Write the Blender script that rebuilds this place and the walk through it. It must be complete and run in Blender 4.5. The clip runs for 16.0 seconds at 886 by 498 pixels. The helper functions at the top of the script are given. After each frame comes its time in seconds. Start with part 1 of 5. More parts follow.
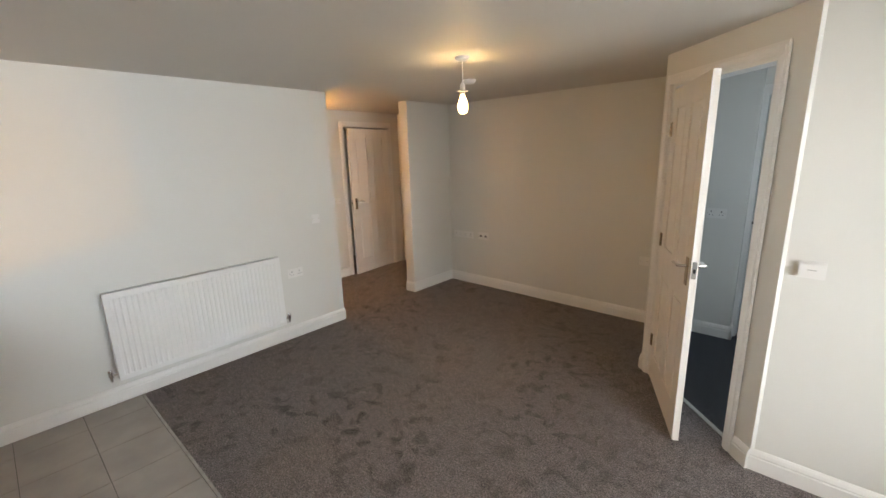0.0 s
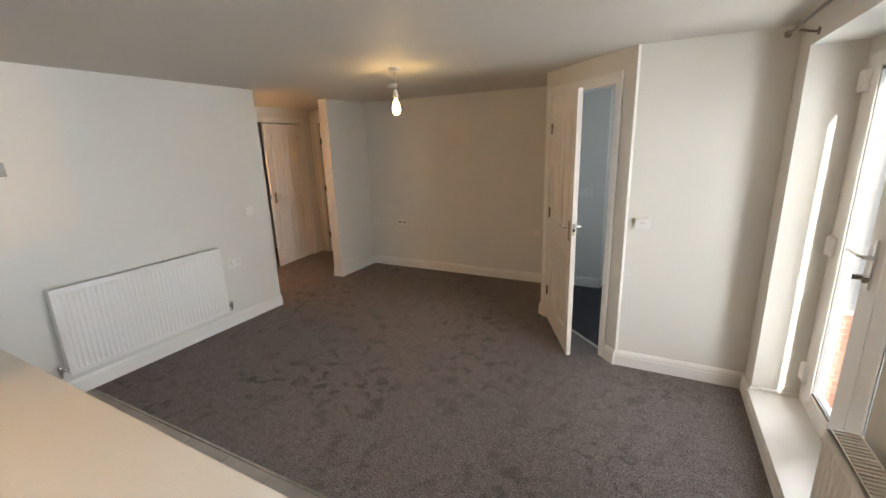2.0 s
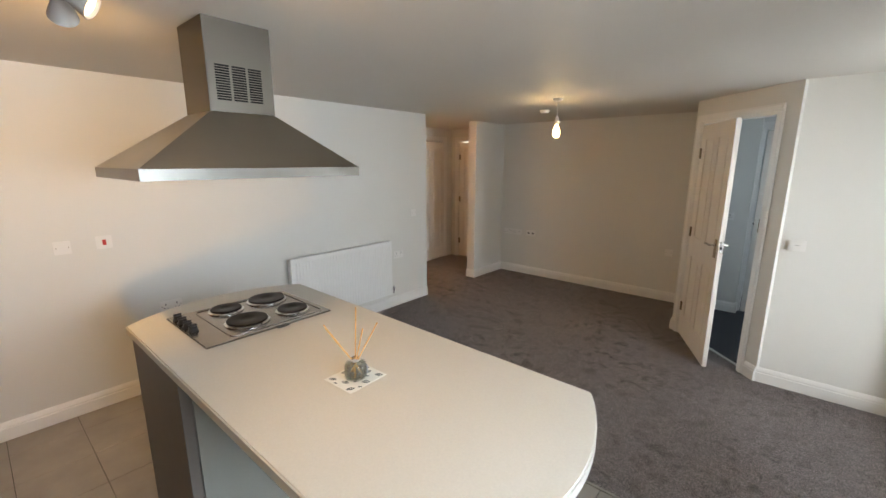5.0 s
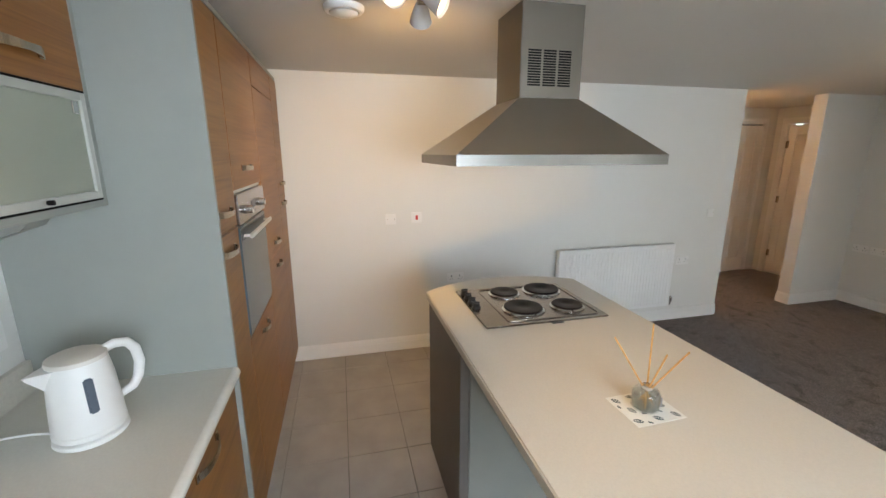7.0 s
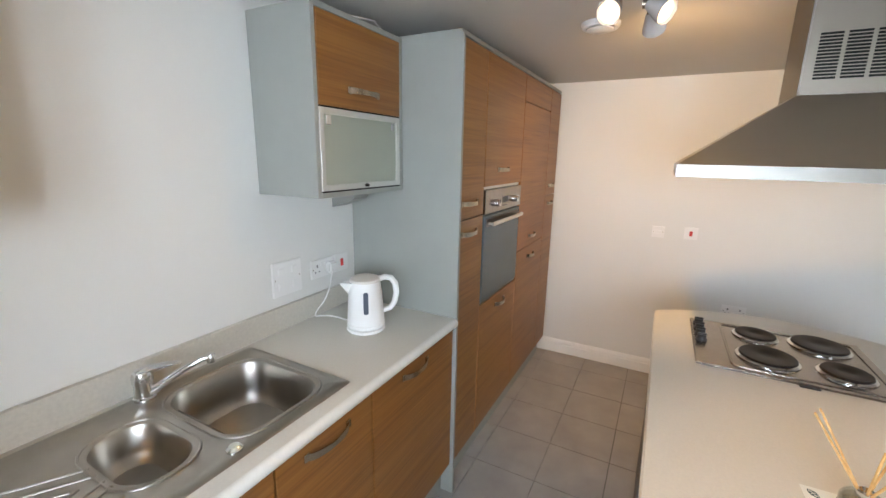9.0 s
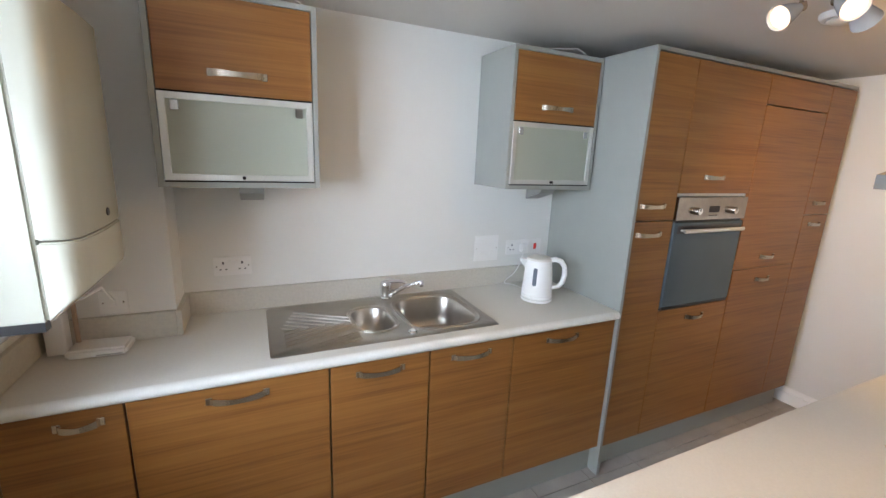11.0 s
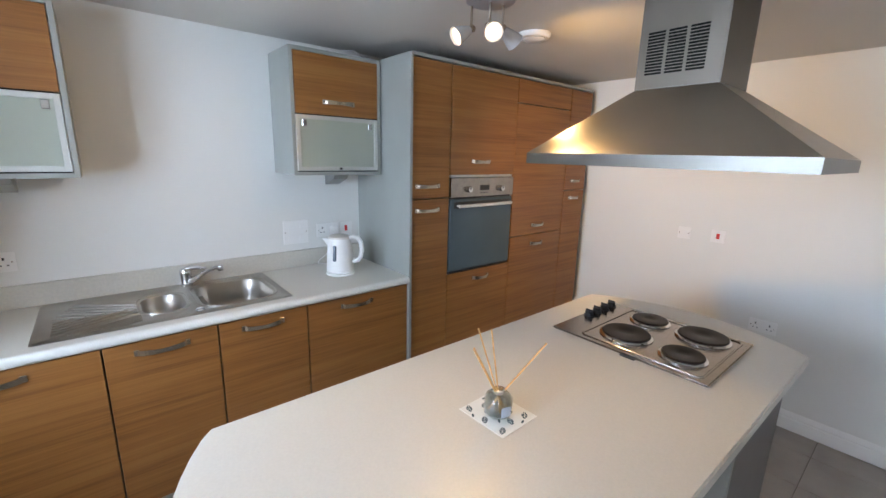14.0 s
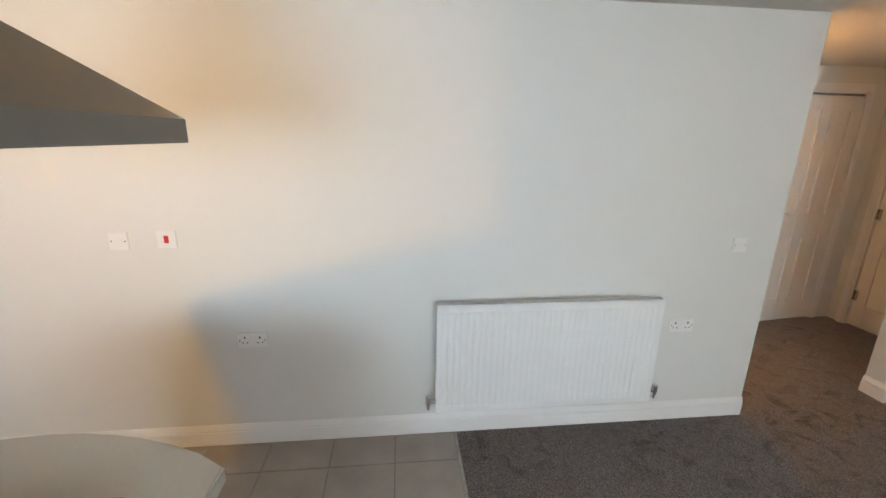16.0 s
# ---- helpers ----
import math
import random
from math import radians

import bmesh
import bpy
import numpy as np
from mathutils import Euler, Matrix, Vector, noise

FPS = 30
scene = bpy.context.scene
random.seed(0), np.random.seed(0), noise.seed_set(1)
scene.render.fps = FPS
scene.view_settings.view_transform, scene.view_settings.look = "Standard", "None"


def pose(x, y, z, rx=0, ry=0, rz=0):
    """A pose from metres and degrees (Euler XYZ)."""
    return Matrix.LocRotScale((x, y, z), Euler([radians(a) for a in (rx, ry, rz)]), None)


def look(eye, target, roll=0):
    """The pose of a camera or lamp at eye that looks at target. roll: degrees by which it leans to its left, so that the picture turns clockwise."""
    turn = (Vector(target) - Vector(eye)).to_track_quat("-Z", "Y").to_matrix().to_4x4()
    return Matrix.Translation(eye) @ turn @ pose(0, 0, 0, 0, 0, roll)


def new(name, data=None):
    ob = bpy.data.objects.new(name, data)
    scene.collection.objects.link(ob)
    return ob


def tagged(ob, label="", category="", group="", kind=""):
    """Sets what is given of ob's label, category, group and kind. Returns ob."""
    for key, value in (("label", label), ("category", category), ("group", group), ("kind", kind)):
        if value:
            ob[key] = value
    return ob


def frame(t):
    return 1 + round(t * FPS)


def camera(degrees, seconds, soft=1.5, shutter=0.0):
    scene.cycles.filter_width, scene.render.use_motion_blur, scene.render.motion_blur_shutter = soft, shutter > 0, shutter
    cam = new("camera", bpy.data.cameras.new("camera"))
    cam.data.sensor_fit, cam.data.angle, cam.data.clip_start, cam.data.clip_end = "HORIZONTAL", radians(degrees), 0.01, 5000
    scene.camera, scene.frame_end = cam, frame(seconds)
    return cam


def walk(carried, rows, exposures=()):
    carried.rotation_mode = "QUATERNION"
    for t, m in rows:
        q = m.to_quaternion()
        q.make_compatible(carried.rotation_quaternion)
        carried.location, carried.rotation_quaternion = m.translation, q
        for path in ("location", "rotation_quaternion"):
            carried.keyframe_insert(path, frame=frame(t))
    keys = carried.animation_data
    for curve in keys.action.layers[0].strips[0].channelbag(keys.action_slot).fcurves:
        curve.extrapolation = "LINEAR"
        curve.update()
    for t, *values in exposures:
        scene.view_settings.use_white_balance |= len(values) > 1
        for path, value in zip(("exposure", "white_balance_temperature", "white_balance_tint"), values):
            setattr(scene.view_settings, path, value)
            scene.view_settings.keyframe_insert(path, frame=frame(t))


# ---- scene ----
cam = camera(94.24, 16.0)
ROWS = [  # seconds, eye, point looked at, roll
    (0, look((0.0224, -0.0209, 1.6435), (-1.2838, 1.4235, 1.1878), -1.67)),
    (0.5, look((0.0522, -0.1950, 1.6493), (-1.0800, 1.3785, 1.1570), -1.68)),
    (1, look((0.1046, -0.3430, 1.6474), (-0.8714, 1.3242, 1.1298), -1.98)),
    (1.5, look((0.1409, -0.5191, 1.6436), (-0.8014, 1.1600, 1.1026), -2.85)),
    (2, look((0.1225, -0.6902, 1.6547), (-0.7728, 1.0280, 1.1582), -1.87)),
    (2.5, look((0.0518, -0.9254, 1.6554), (-0.7213, 0.8627, 1.2030), -0.79)),
    (3, look((0.0545, -1.0879, 1.6864), (-0.6632, 0.7311, 1.2664), 0.10)),
    (5.5, look((0.0091, -1.4774, 1.6622), (-1.4602, -0.1883, 1.2387), -0.09)),
    (6, look((-0.0486, -1.5055, 1.6660), (-1.6841, -0.4395, 1.2319), -0.34)),
    (6.5, look((-0.1128, -1.5488, 1.6532), (-1.8932, -0.7520, 1.2112), -0.21)),
    (7, look((-0.1704, -1.4627, 1.6473), (-2.0619, -0.9989, 1.1923), -0.11)),
    (7.5, look((-0.2044, -1.3314, 1.6481), (-2.1469, -1.2351, 1.1818), -0.03)),
    (8, look((-0.1984, -1.2723, 1.6381), (-2.1254, -1.5353, 1.1716), 0.25)),
    (8.5, look((-0.1132, -1.2070, 1.6327), (-1.9691, -1.7983, 1.1786), 0.80)),
    (9, look((-0.0185, -1.0876, 1.6539), (-1.7408, -2.0027, 1.2107), 1.09)),
    (9.5, look((-0.0225, -0.9511, 1.6489), (-1.5518, -2.1683, 1.2251), 1.44)),
    (10, look((-0.0308, -0.7894, 1.6472), (-1.3045, -2.2704, 1.2180), 1.91)),
    (12.5, look((0.0509, -0.1656, 1.6321), (-0.4980, -2.0346, 1.1789), 2.65)),
    (13, look((-0.0196, -0.0698, 1.6287), (-0.7147, -1.8913, 1.1824), 2.27)),
    (13.5, look((-0.1279, 0.0151, 1.6259), (-1.0758, -1.6900, 1.1854), 1.87)),
    (14, look((-0.2776, 0.0109, 1.6235), (-1.5308, -1.4825, 1.1773), 1.50)),
    (14.5, look((-0.5194, -0.0611, 1.6361), (-2.0663, -1.2481, 1.1911), 1.30)),
    (15, look((-0.7987, -0.0464, 1.6196), (-2.5769, -0.8418, 1.1665), 1.19)),
    (15.5, look((-1.1334, 0.0750, 1.6273), (-3.0462, -0.2461, 1.1396), 0.90)),
    (16, look((-1.4479, 0.1951, 1.6170), (-3.3661, 0.4008, 1.0898), 0.84)),
]
walk(cam, ROWS,
     ((0.0, 1.40, 6750, 10), (1.5, 1.30, 6850, 12), (3.0, 1.13, 6750, 9), (5.5, 1.20, 6450, 9), (7.0, 1.18, 6350, 8), (8.0, 1.12, 6400, 9), (9.0, 1.30, 6300, 11), (10.0, 1.38, 6150, 10), (12.5, 1.10, 6050, 17), (14.0, 1.22, 5700, 11), (15.0, 1.24, 5780, 9), (16.0, 1.46, 6250, 8)))

# ---- world, sun, lights ----
world = bpy.data.worlds.new("World")
scene.world = world
world.use_nodes = True
wn = world.node_tree.nodes
sky = wn.new("ShaderNodeTexSky")
sky.sky_type, sky.sun_disc = "NISHITA", False
SUN_UP, SUN_AZ = radians(27), radians(162.2)  # height and compass turn (from +y towards +x)
sky.sun_elevation, sky.sun_rotation = SUN_UP, SUN_AZ
wn["Background"].inputs["Strength"].default_value = 0.15
world.node_tree.links.new(sky.outputs[0], wn["Background"].inputs["Color"])
sun = new("sun", bpy.data.lights.new("sun", "SUN"))
sun.data.energy, sun.data.angle, sun.data.color = 3.5, radians(0.5), (1.0, 0.95, 0.87)
toward_sun = Vector((math.sin(SUN_AZ) * math.cos(SUN_UP), math.cos(SUN_AZ) * math.cos(SUN_UP), math.sin(SUN_UP)))
sun.matrix_world = look(toward_sun * 20, (0, 0, 0))


def lamp(name, kind, loc, energy, color, size=0.03, target=None, size_y=None):
    l = new(name, bpy.data.lights.new(name, kind))
    l.data.energy, l.data.color = energy, color
    if kind == "AREA":
        l.data.shape, l.data.size, l.data.size_y = "RECTANGLE", size, size_y or size
    else:
        l.data.shadow_soft_size = size
    l.matrix_world = look(loc, target) if target else Matrix.Translation(loc)
    return l


lamp("daylight_door", "AREA", (1.75, 1.25, 1.15), 52, (0.86, 0.91, 0.96), 1.9, (-1.0, 1.45, 1.0), 2.0)
lamp("daylight_window", "AREA", (1.62, -0.66, 1.70), 70, (0.76, 0.87, 1.0), 1.8, (-0.2, -1.45, 1.15), 1.5)
lamp("daylight_lobby", "AREA", (1.0, 3.3, 1.5), 3, (0.62, 0.78, 1.0), 0.7, (0, 3.3, 1.2), 1.0)
lamp("bulb_light", "POINT", (-1.70, 2.11, 1.92), 32, (1.0, 0.68, 0.30), 0.035)
lamp("hall_light", "POINT", (-4.10, 2.35, 1.92), 150, (1.0, 0.48, 0.17), 0.035)


# ---- materials ----
def mat(name, base, rough=0.5, metal=0.0, var=0.06, scale=8.0, bump=0.0, bump_scale=200.0, spec=0.5, coat=0.0, dist=0.001, stretch=None, rough_var=0.0):
    m = bpy.data.materials.new(name)
    m.use_nodes = True
    nt = m.node_tree
    b = nt.nodes["Principled BSDF"]
    b.inputs["Roughness"].default_value, b.inputs["Metallic"].default_value = rough, metal
    b.inputs["Specular IOR Level"].default_value, b.inputs["Coat Weight"].default_value = spec, coat
    geo = nt.nodes.new("ShaderNodeNewGeometry")
    src = geo.outputs["Position"]
    if stretch:
        mp = nt.nodes.new("ShaderNodeMapping")
        mp.inputs["Scale"].default_value = stretch
        nt.links.new(src, mp.inputs["Vector"])
        src = mp.outputs["Vector"]
    n1 = nt.nodes.new("ShaderNodeTexNoise")
    n1.inputs["Scale"].default_value, n1.inputs["Detail"].default_value = scale, 5
    nt.links.new(src, n1.inputs["Vector"])
    ramp = nt.nodes.new("ShaderNodeValToRGB")
    lo = [max(0, c * (1 - var)) for c in base]
    hi = [min(1, c * (1 + var)) for c in base]
    ramp.color_ramp.elements[0].position, ramp.color_ramp.elements[1].position = 0.3, 0.7
    ramp.color_ramp.elements[0].color, ramp.color_ramp.elements[1].color = (*lo, 1), (*hi, 1)
    nt.links.new(n1.outputs["Fac"], ramp.inputs["Fac"])
    nt.links.new(ramp.outputs["Color"], b.inputs["Base Color"])
    if rough_var:
        mr = nt.nodes.new("ShaderNodeMapRange")
        mr.inputs["To Min"].default_value, mr.inputs["To Max"].default_value = rough - rough_var, rough + rough_var
        nt.links.new(n1.outputs["Fac"], mr.inputs["Value"])
        nt.links.new(mr.outputs["Result"], b.inputs["Roughness"])
    if bump:
        n2 = nt.nodes.new("ShaderNodeTexNoise")
        n2.inputs["Scale"].default_value, n2.inputs["Detail"].default_value = bump_scale, 4
        nt.links.new(src, n2.inputs["Vector"])
        bp = nt.nodes.new("ShaderNodeBump")
        bp.inputs["Strength"].default_value, bp.inputs["Distance"].default_value = bump, dist
        nt.links.new(n2.outputs["Fac"], bp.inputs["Height"])
        nt.links.new(bp.outputs["Normal"], b.inputs["Normal"])
    return m


def glow(name, color, strength):
    m = bpy.data.materials.new(name)
    m.use_nodes = True
    b = m.node_tree.nodes["Principled BSDF"]
    b.inputs["Base Color"].default_value = (*color, 1)
    b.inputs["Emission Color"].default_value = (*color, 1)
    b.inputs["Emission Strength"].default_value = strength
    return m


def glass(name, color=(1, 1, 1), rough=0.0, ior=1.45):
    m = bpy.data.materials.new(name)
    m.use_nodes = True
    b = m.node_tree.nodes["Principled BSDF"]
    b.inputs["Base Color"].default_value = (*color, 1)
    b.inputs["Transmission Weight"].default_value, b.inputs["Roughness"].default_value, b.inputs["IOR"].default_value = 1, rough, ior
    return m


def thin_glass(name):
    """Thin clear glass: mostly see-through, with a gloss that grows towards its edges."""
    m = bpy.data.materials.new(name)
    m.use_nodes = True
    nt = m.node_tree
    clear, gloss, mix = nt.nodes.new("ShaderNodeBsdfTransparent"), nt.nodes.new("ShaderNodeBsdfGlossy"), nt.nodes.new("ShaderNodeMixShader")
    clear.inputs["Color"].default_value, gloss.inputs["Roughness"].default_value = (0.90, 0.92, 0.90, 1), 0.06
    weight, scaled = nt.nodes.new("ShaderNodeLayerWeight"), nt.nodes.new("ShaderNodeMath")
    weight.inputs["Blend"].default_value = 0.35
    scaled.operation, scaled.inputs[1].default_value, scaled.inputs[2].default_value = "MULTIPLY_ADD", 0.6, 0.05
    nt.links.new(weight.outputs["Facing"], scaled.inputs[0])
    nt.links.new(scaled.outputs[0], mix.inputs["Fac"])
    nt.links.new(clear.outputs[0], mix.inputs[1])
    nt.links.new(gloss.outputs[0], mix.inputs[2])
    nt.links.new(mix.outputs[0], nt.nodes["Material Output"].inputs["Surface"])
    return m


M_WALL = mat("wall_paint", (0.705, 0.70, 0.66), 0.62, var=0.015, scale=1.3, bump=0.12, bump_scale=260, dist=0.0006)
# ceiling white toned down below the walls, so shade sits in its colour
M_CEIL_SHADED = mat("ceiling_paint_shaded", (0.60, 0.57, 0.515), 0.58, var=0.02, scale=1.0, bump=0.1, bump_scale=220, dist=0.0006)
M_TRIM = mat("white_gloss_trim", (0.80, 0.79, 0.76), 0.28, var=0.02, scale=3, bump=0.05, bump_scale=60)
M_DOOR = mat("white_satin_door", (0.80, 0.77, 0.72), 0.35, var=0.02, scale=4, bump=0.12, bump_scale=90, stretch=(6, 6, 0.6))
M_UPVC = mat("white_upvc", (0.82, 0.82, 0.80), 0.25, var=0.01)
M_PLASTIC = mat("white_plastic", (0.78, 0.77, 0.74), 0.3, var=0.01)
M_RAD = mat("radiator_enamel", (0.80, 0.80, 0.78), 0.3, var=0.01)
M_TILE = mat("floor_tile", (0.355, 0.325, 0.29), 0.38, var=0.12, scale=5, bump=0.05, bump_scale=40)
M_GROUT = mat("grout", (0.13, 0.12, 0.11), 0.9, var=0.1)
M_GREY = mat("grey_carcass", (0.305, 0.315, 0.285), 0.45, var=0.02)
# darkened copy of the grey panels for faces and edges in shade
M_SHADED = mat("shaded_panel", (0.16, 0.145, 0.13), 0.5, var=0.03)
M_WORKTOP = mat("worktop_laminate", (0.60, 0.575, 0.51), 0.32, var=0.03, scale=150)
M_CHROME = mat("chrome", (0.75, 0.75, 0.75), 0.12, metal=1, var=0.01)
M_DARK = mat("dark_gap", (0.02, 0.02, 0.02), 0.7, var=0.1)
M_BLACK = mat("black_plastic", (0.02, 0.02, 0.022), 0.35, var=0.1)


# ---- mesh helpers ----
def thing(name, loc, label="", category="", group="", kind="", rz=0):
    e = new(name)
    e.empty_display_size = 0.1
    e.matrix_world = pose(*loc, 0, 0, rz)
    return tagged(e, label, category, group, kind)


def origin(ob):
    m = Matrix()
    while ob:
        m = ob.matrix_basis @ m
        ob = ob.parent
    return m


def part(name, bm, material, parent=None, label="", smooth=False, local=False):
    """Links a bmesh built in world metres (or in the parent's own, if local) as one mesh under parent."""
    me = bpy.data.meshes.new(name)
    if parent and not local:
        bmesh.ops.transform(bm, matrix=origin(parent).inverted(), verts=bm.verts)
    bm.to_mesh(me)
    bm.free()
    for m in material if isinstance(material, (list, tuple)) else [material]:
        me.materials.append(m)
    if smooth:
        me.shade_smooth()
        me.set_sharp_from_angle(angle=radians(35))
    ob = new(name, me)
    ob.parent = parent
    if label:
        ob["label"] = label
    return ob


def box(x0, x1, y0, y1, z0, z1, bevel=0.0, seg=1, bm=None):
    bm = bm or bmesh.new()
    made = bmesh.ops.create_cube(bm, size=1, matrix=Matrix.LocRotScale(((x0 + x1) / 2, (y0 + y1) / 2, (z0 + z1) / 2), None, (abs(x1 - x0), abs(y1 - y0), abs(z1 - z0))))
    if bevel:
        vs = set(made["verts"])
        bmesh.ops.bevel(bm, geom=[e for e in bm.edges if e.verts[0] in vs and e.verts[1] in vs], offset=bevel, segments=seg, affect="EDGES")
    return bm


def cyl(a, b, r, r2=None, n=16, bm=None, caps=True):
    bm = bm or bmesh.new()
    a, b = Vector(a), Vector(b)
    q = (b - a).to_track_quat("Z", "Y")
    bmesh.ops.create_cone(bm, cap_ends=caps, segments=n, radius1=r, radius2=r if r2 is None else r2, depth=(b - a).length, matrix=Matrix.LocRotScale((a + b) / 2, q, None))
    return bm


def lathe(profile, at=(0, 0, 0), n=24, bm=None, m=None):
    """Turns (radius, height) pairs about a standing axis."""
    bm = bm or bmesh.new()
    rings = []
    m = m or Matrix.Translation(at)
    for r, z in profile:
        if r < 1e-5:
            rings.append([bm.verts.new(m @ Vector((0, 0, z)))])
        else:
            rings.append([bm.verts.new(m @ Vector((r * math.cos(2 * math.pi * i / n), r * math.sin(2 * math.pi * i / n), z))) for i in range(n)])
    for p, q in zip(rings, rings[1:]):
        for i in range(n):
            j = (i + 1) % n
            c = [p[i % len(p)], p[j % len(p)], q[j % len(q)], q[i % len(q)]]
            c = [v for k, v in enumerate(c) if v not in c[:k]]
            if len(c) > 2:
                bm.faces.new(c)
    bmesh.ops.recalc_face_normals(bm, faces=bm.faces)
    return bm


def tube(points, r, n=10, bm=None, ends=True):
    """A round bar along points."""
    bm = bm or bmesh.new()
    pts = [Vector(p) for p in points]
    rings, up = [], None
    for i, p in enumerate(pts):
        d = (pts[min(i + 1, len(pts) - 1)] - pts[max(i - 1, 0)]).normalized()
        up = (up - d * up.dot(d)).normalized() if up else d.orthogonal().normalized()
        side = d.cross(up)
        rr = r[i] if isinstance(r, (list, tuple)) else r
        rings.append([bm.verts.new(p + (up * math.cos(2 * math.pi * k / n) + side * math.sin(2 * math.pi * k / n)) * rr) for k in range(n)])
    for a, b in zip(rings, rings[1:]):
        for k in range(n):
            bm.faces.new((a[k], a[(k + 1) % n], b[(k + 1) % n], b[k]))
    if ends:
        bm.faces.new(rings[0][::-1]), bm.faces.new(rings[-1])
    bmesh.ops.recalc_face_normals(bm, faces=bm.faces)
    return bm


def prism(outline, z0, z1, bm=None, bevel=0.0, seg=2):
    """A flat outline of (x, y) pairs drawn up from z0 to z1."""
    bm = bm or bmesh.new()
    lo = [bm.verts.new((x, y, z0)) for x, y in outline]
    hi = [bm.verts.new((x, y, z1)) for x, y in outline]
    n = len(lo)
    fs = [bm.faces.new(lo[::-1]), bm.faces.new(hi)]
    for i in range(n):
        fs.append(bm.faces.new((lo[i], lo[(i + 1) % n], hi[(i + 1) % n], hi[i])))
    bmesh.ops.recalc_face_normals(bm, faces=bm.faces)
    if bevel:
        bmesh.ops.bevel(bm, geom=[e for f in fs[:2] for e in f.edges], offset=bevel, segments=seg, affect="EDGES")
    return bm


def wall(name, x0, x1, y0, y1, z0=0.0, z1=2.3, material=None, label="off-white painted plaster wall"):
    return tagged(part(name, box(x0, x1, y0, y1, z0, z1), material or M_WALL), label, kind="structure")


def skirting(a, b, into, h=0.116, name="baseboard"):
    """A moulded skirting board from a to b (x, y), proud of the wall towards the side 'into' (a unit vector)."""
    ax, ay = a
    bx, by = b
    prof = [(0, 0), (0.018, 0), (0.018, h - 0.042), (0.014, h - 0.036), (0.016, h - 0.028), (0.011, h - 0.012), (0.004, h), (0, h)]
    bm = bmesh.new()
    r = [[bm.verts.new((x + into[0] * d, y + into[1] * d, z)) for d, z in prof] for x, y in (a, b)]
    for i in range(len(prof)):
        j = (i + 1) % len(prof)
        bm.faces.new((r[0][i], r[0][j], r[1][j], r[1][i]))
    bm.faces.new(r[0]), bm.faces.new(r[1][::-1])
    bmesh.ops.recalc_face_normals(bm, faces=bm.faces)
    return tagged(part(name, bm, M_TRIM), "white gloss moulded skirting board", kind="structure")


def wood(name, lo, mid, hi):
    """Veneer with long level grain lines of several widths."""
    m = bpy.data.materials.new(name)
    m.use_nodes = True
    nt = m.node_tree
    b = nt.nodes["Principled BSDF"]
    geo, info = nt.nodes.new("ShaderNodeNewGeometry"), nt.nodes.new("ShaderNodeObjectInfo")
    shift = nt.nodes.new("ShaderNodeVectorMath")
    shift.operation = "ADD"
    mul = nt.nodes.new("ShaderNodeMath")
    mul.operation, mul.inputs[1].default_value = "MULTIPLY", 0.03
    nt.links.new(info.outputs["Random"], mul.inputs[0])
    nt.links.new(geo.outputs["Position"], shift.inputs[0])
    nt.links.new(mul.outputs[0], shift.inputs[1])
    fac = None
    for sc, st, w in ((1.0, (1.3, 1.3, 38), 0.50), (1.0, (3.5, 3.5, 190), 0.42), (1.0, (0.8, 0.8, 5), 0.28)):
        mp, n = nt.nodes.new("ShaderNodeMapping"), nt.nodes.new("ShaderNodeTexNoise")
        mp.inputs["Scale"].default_value = st
        n.inputs["Scale"].default_value, n.inputs["Detail"].default_value, n.inputs["Distortion"].default_value = sc, 3, 0.25
        nt.links.new(shift.outputs[0], mp.inputs["Vector"])
        nt.links.new(mp.outputs["Vector"], n.inputs["Vector"])
        k = nt.nodes.new("ShaderNodeMath")
        k.operation, k.inputs[1].default_value = "MULTIPLY_ADD", w
        nt.links.new(n.outputs["Fac"], k.inputs[0])
        if fac:
            nt.links.new(fac, k.inputs[2])
        else:
            k.inputs[2].default_value = -0.1
        fac = k.outputs[0]
    ramp = nt.nodes.new("ShaderNodeValToRGB")
    e = ramp.color_ramp.elements
    e[0].position, e[0].color = 0.34, (*lo, 1)
    e[1].position, e[1].color = 0.62, (*hi, 1)
    mid_e = e.new(0.46)
    mid_e.color = (*mid, 1)
    nt.links.new(fac, ramp.inputs["Fac"])
    nt.links.new(ramp.outputs["Color"], b.inputs["Base Color"])
    b.inputs["Roughness"].default_value = 0.4
    bp = nt.nodes.new("ShaderNodeBump")
    bp.inputs["Strength"].default_value, bp.inputs["Distance"].default_value = 0.15, 0.0005
    nt.links.new(fac, bp.inputs["Height"])
    nt.links.new(bp.outputs["Normal"], b.inputs["Normal"])
    return m


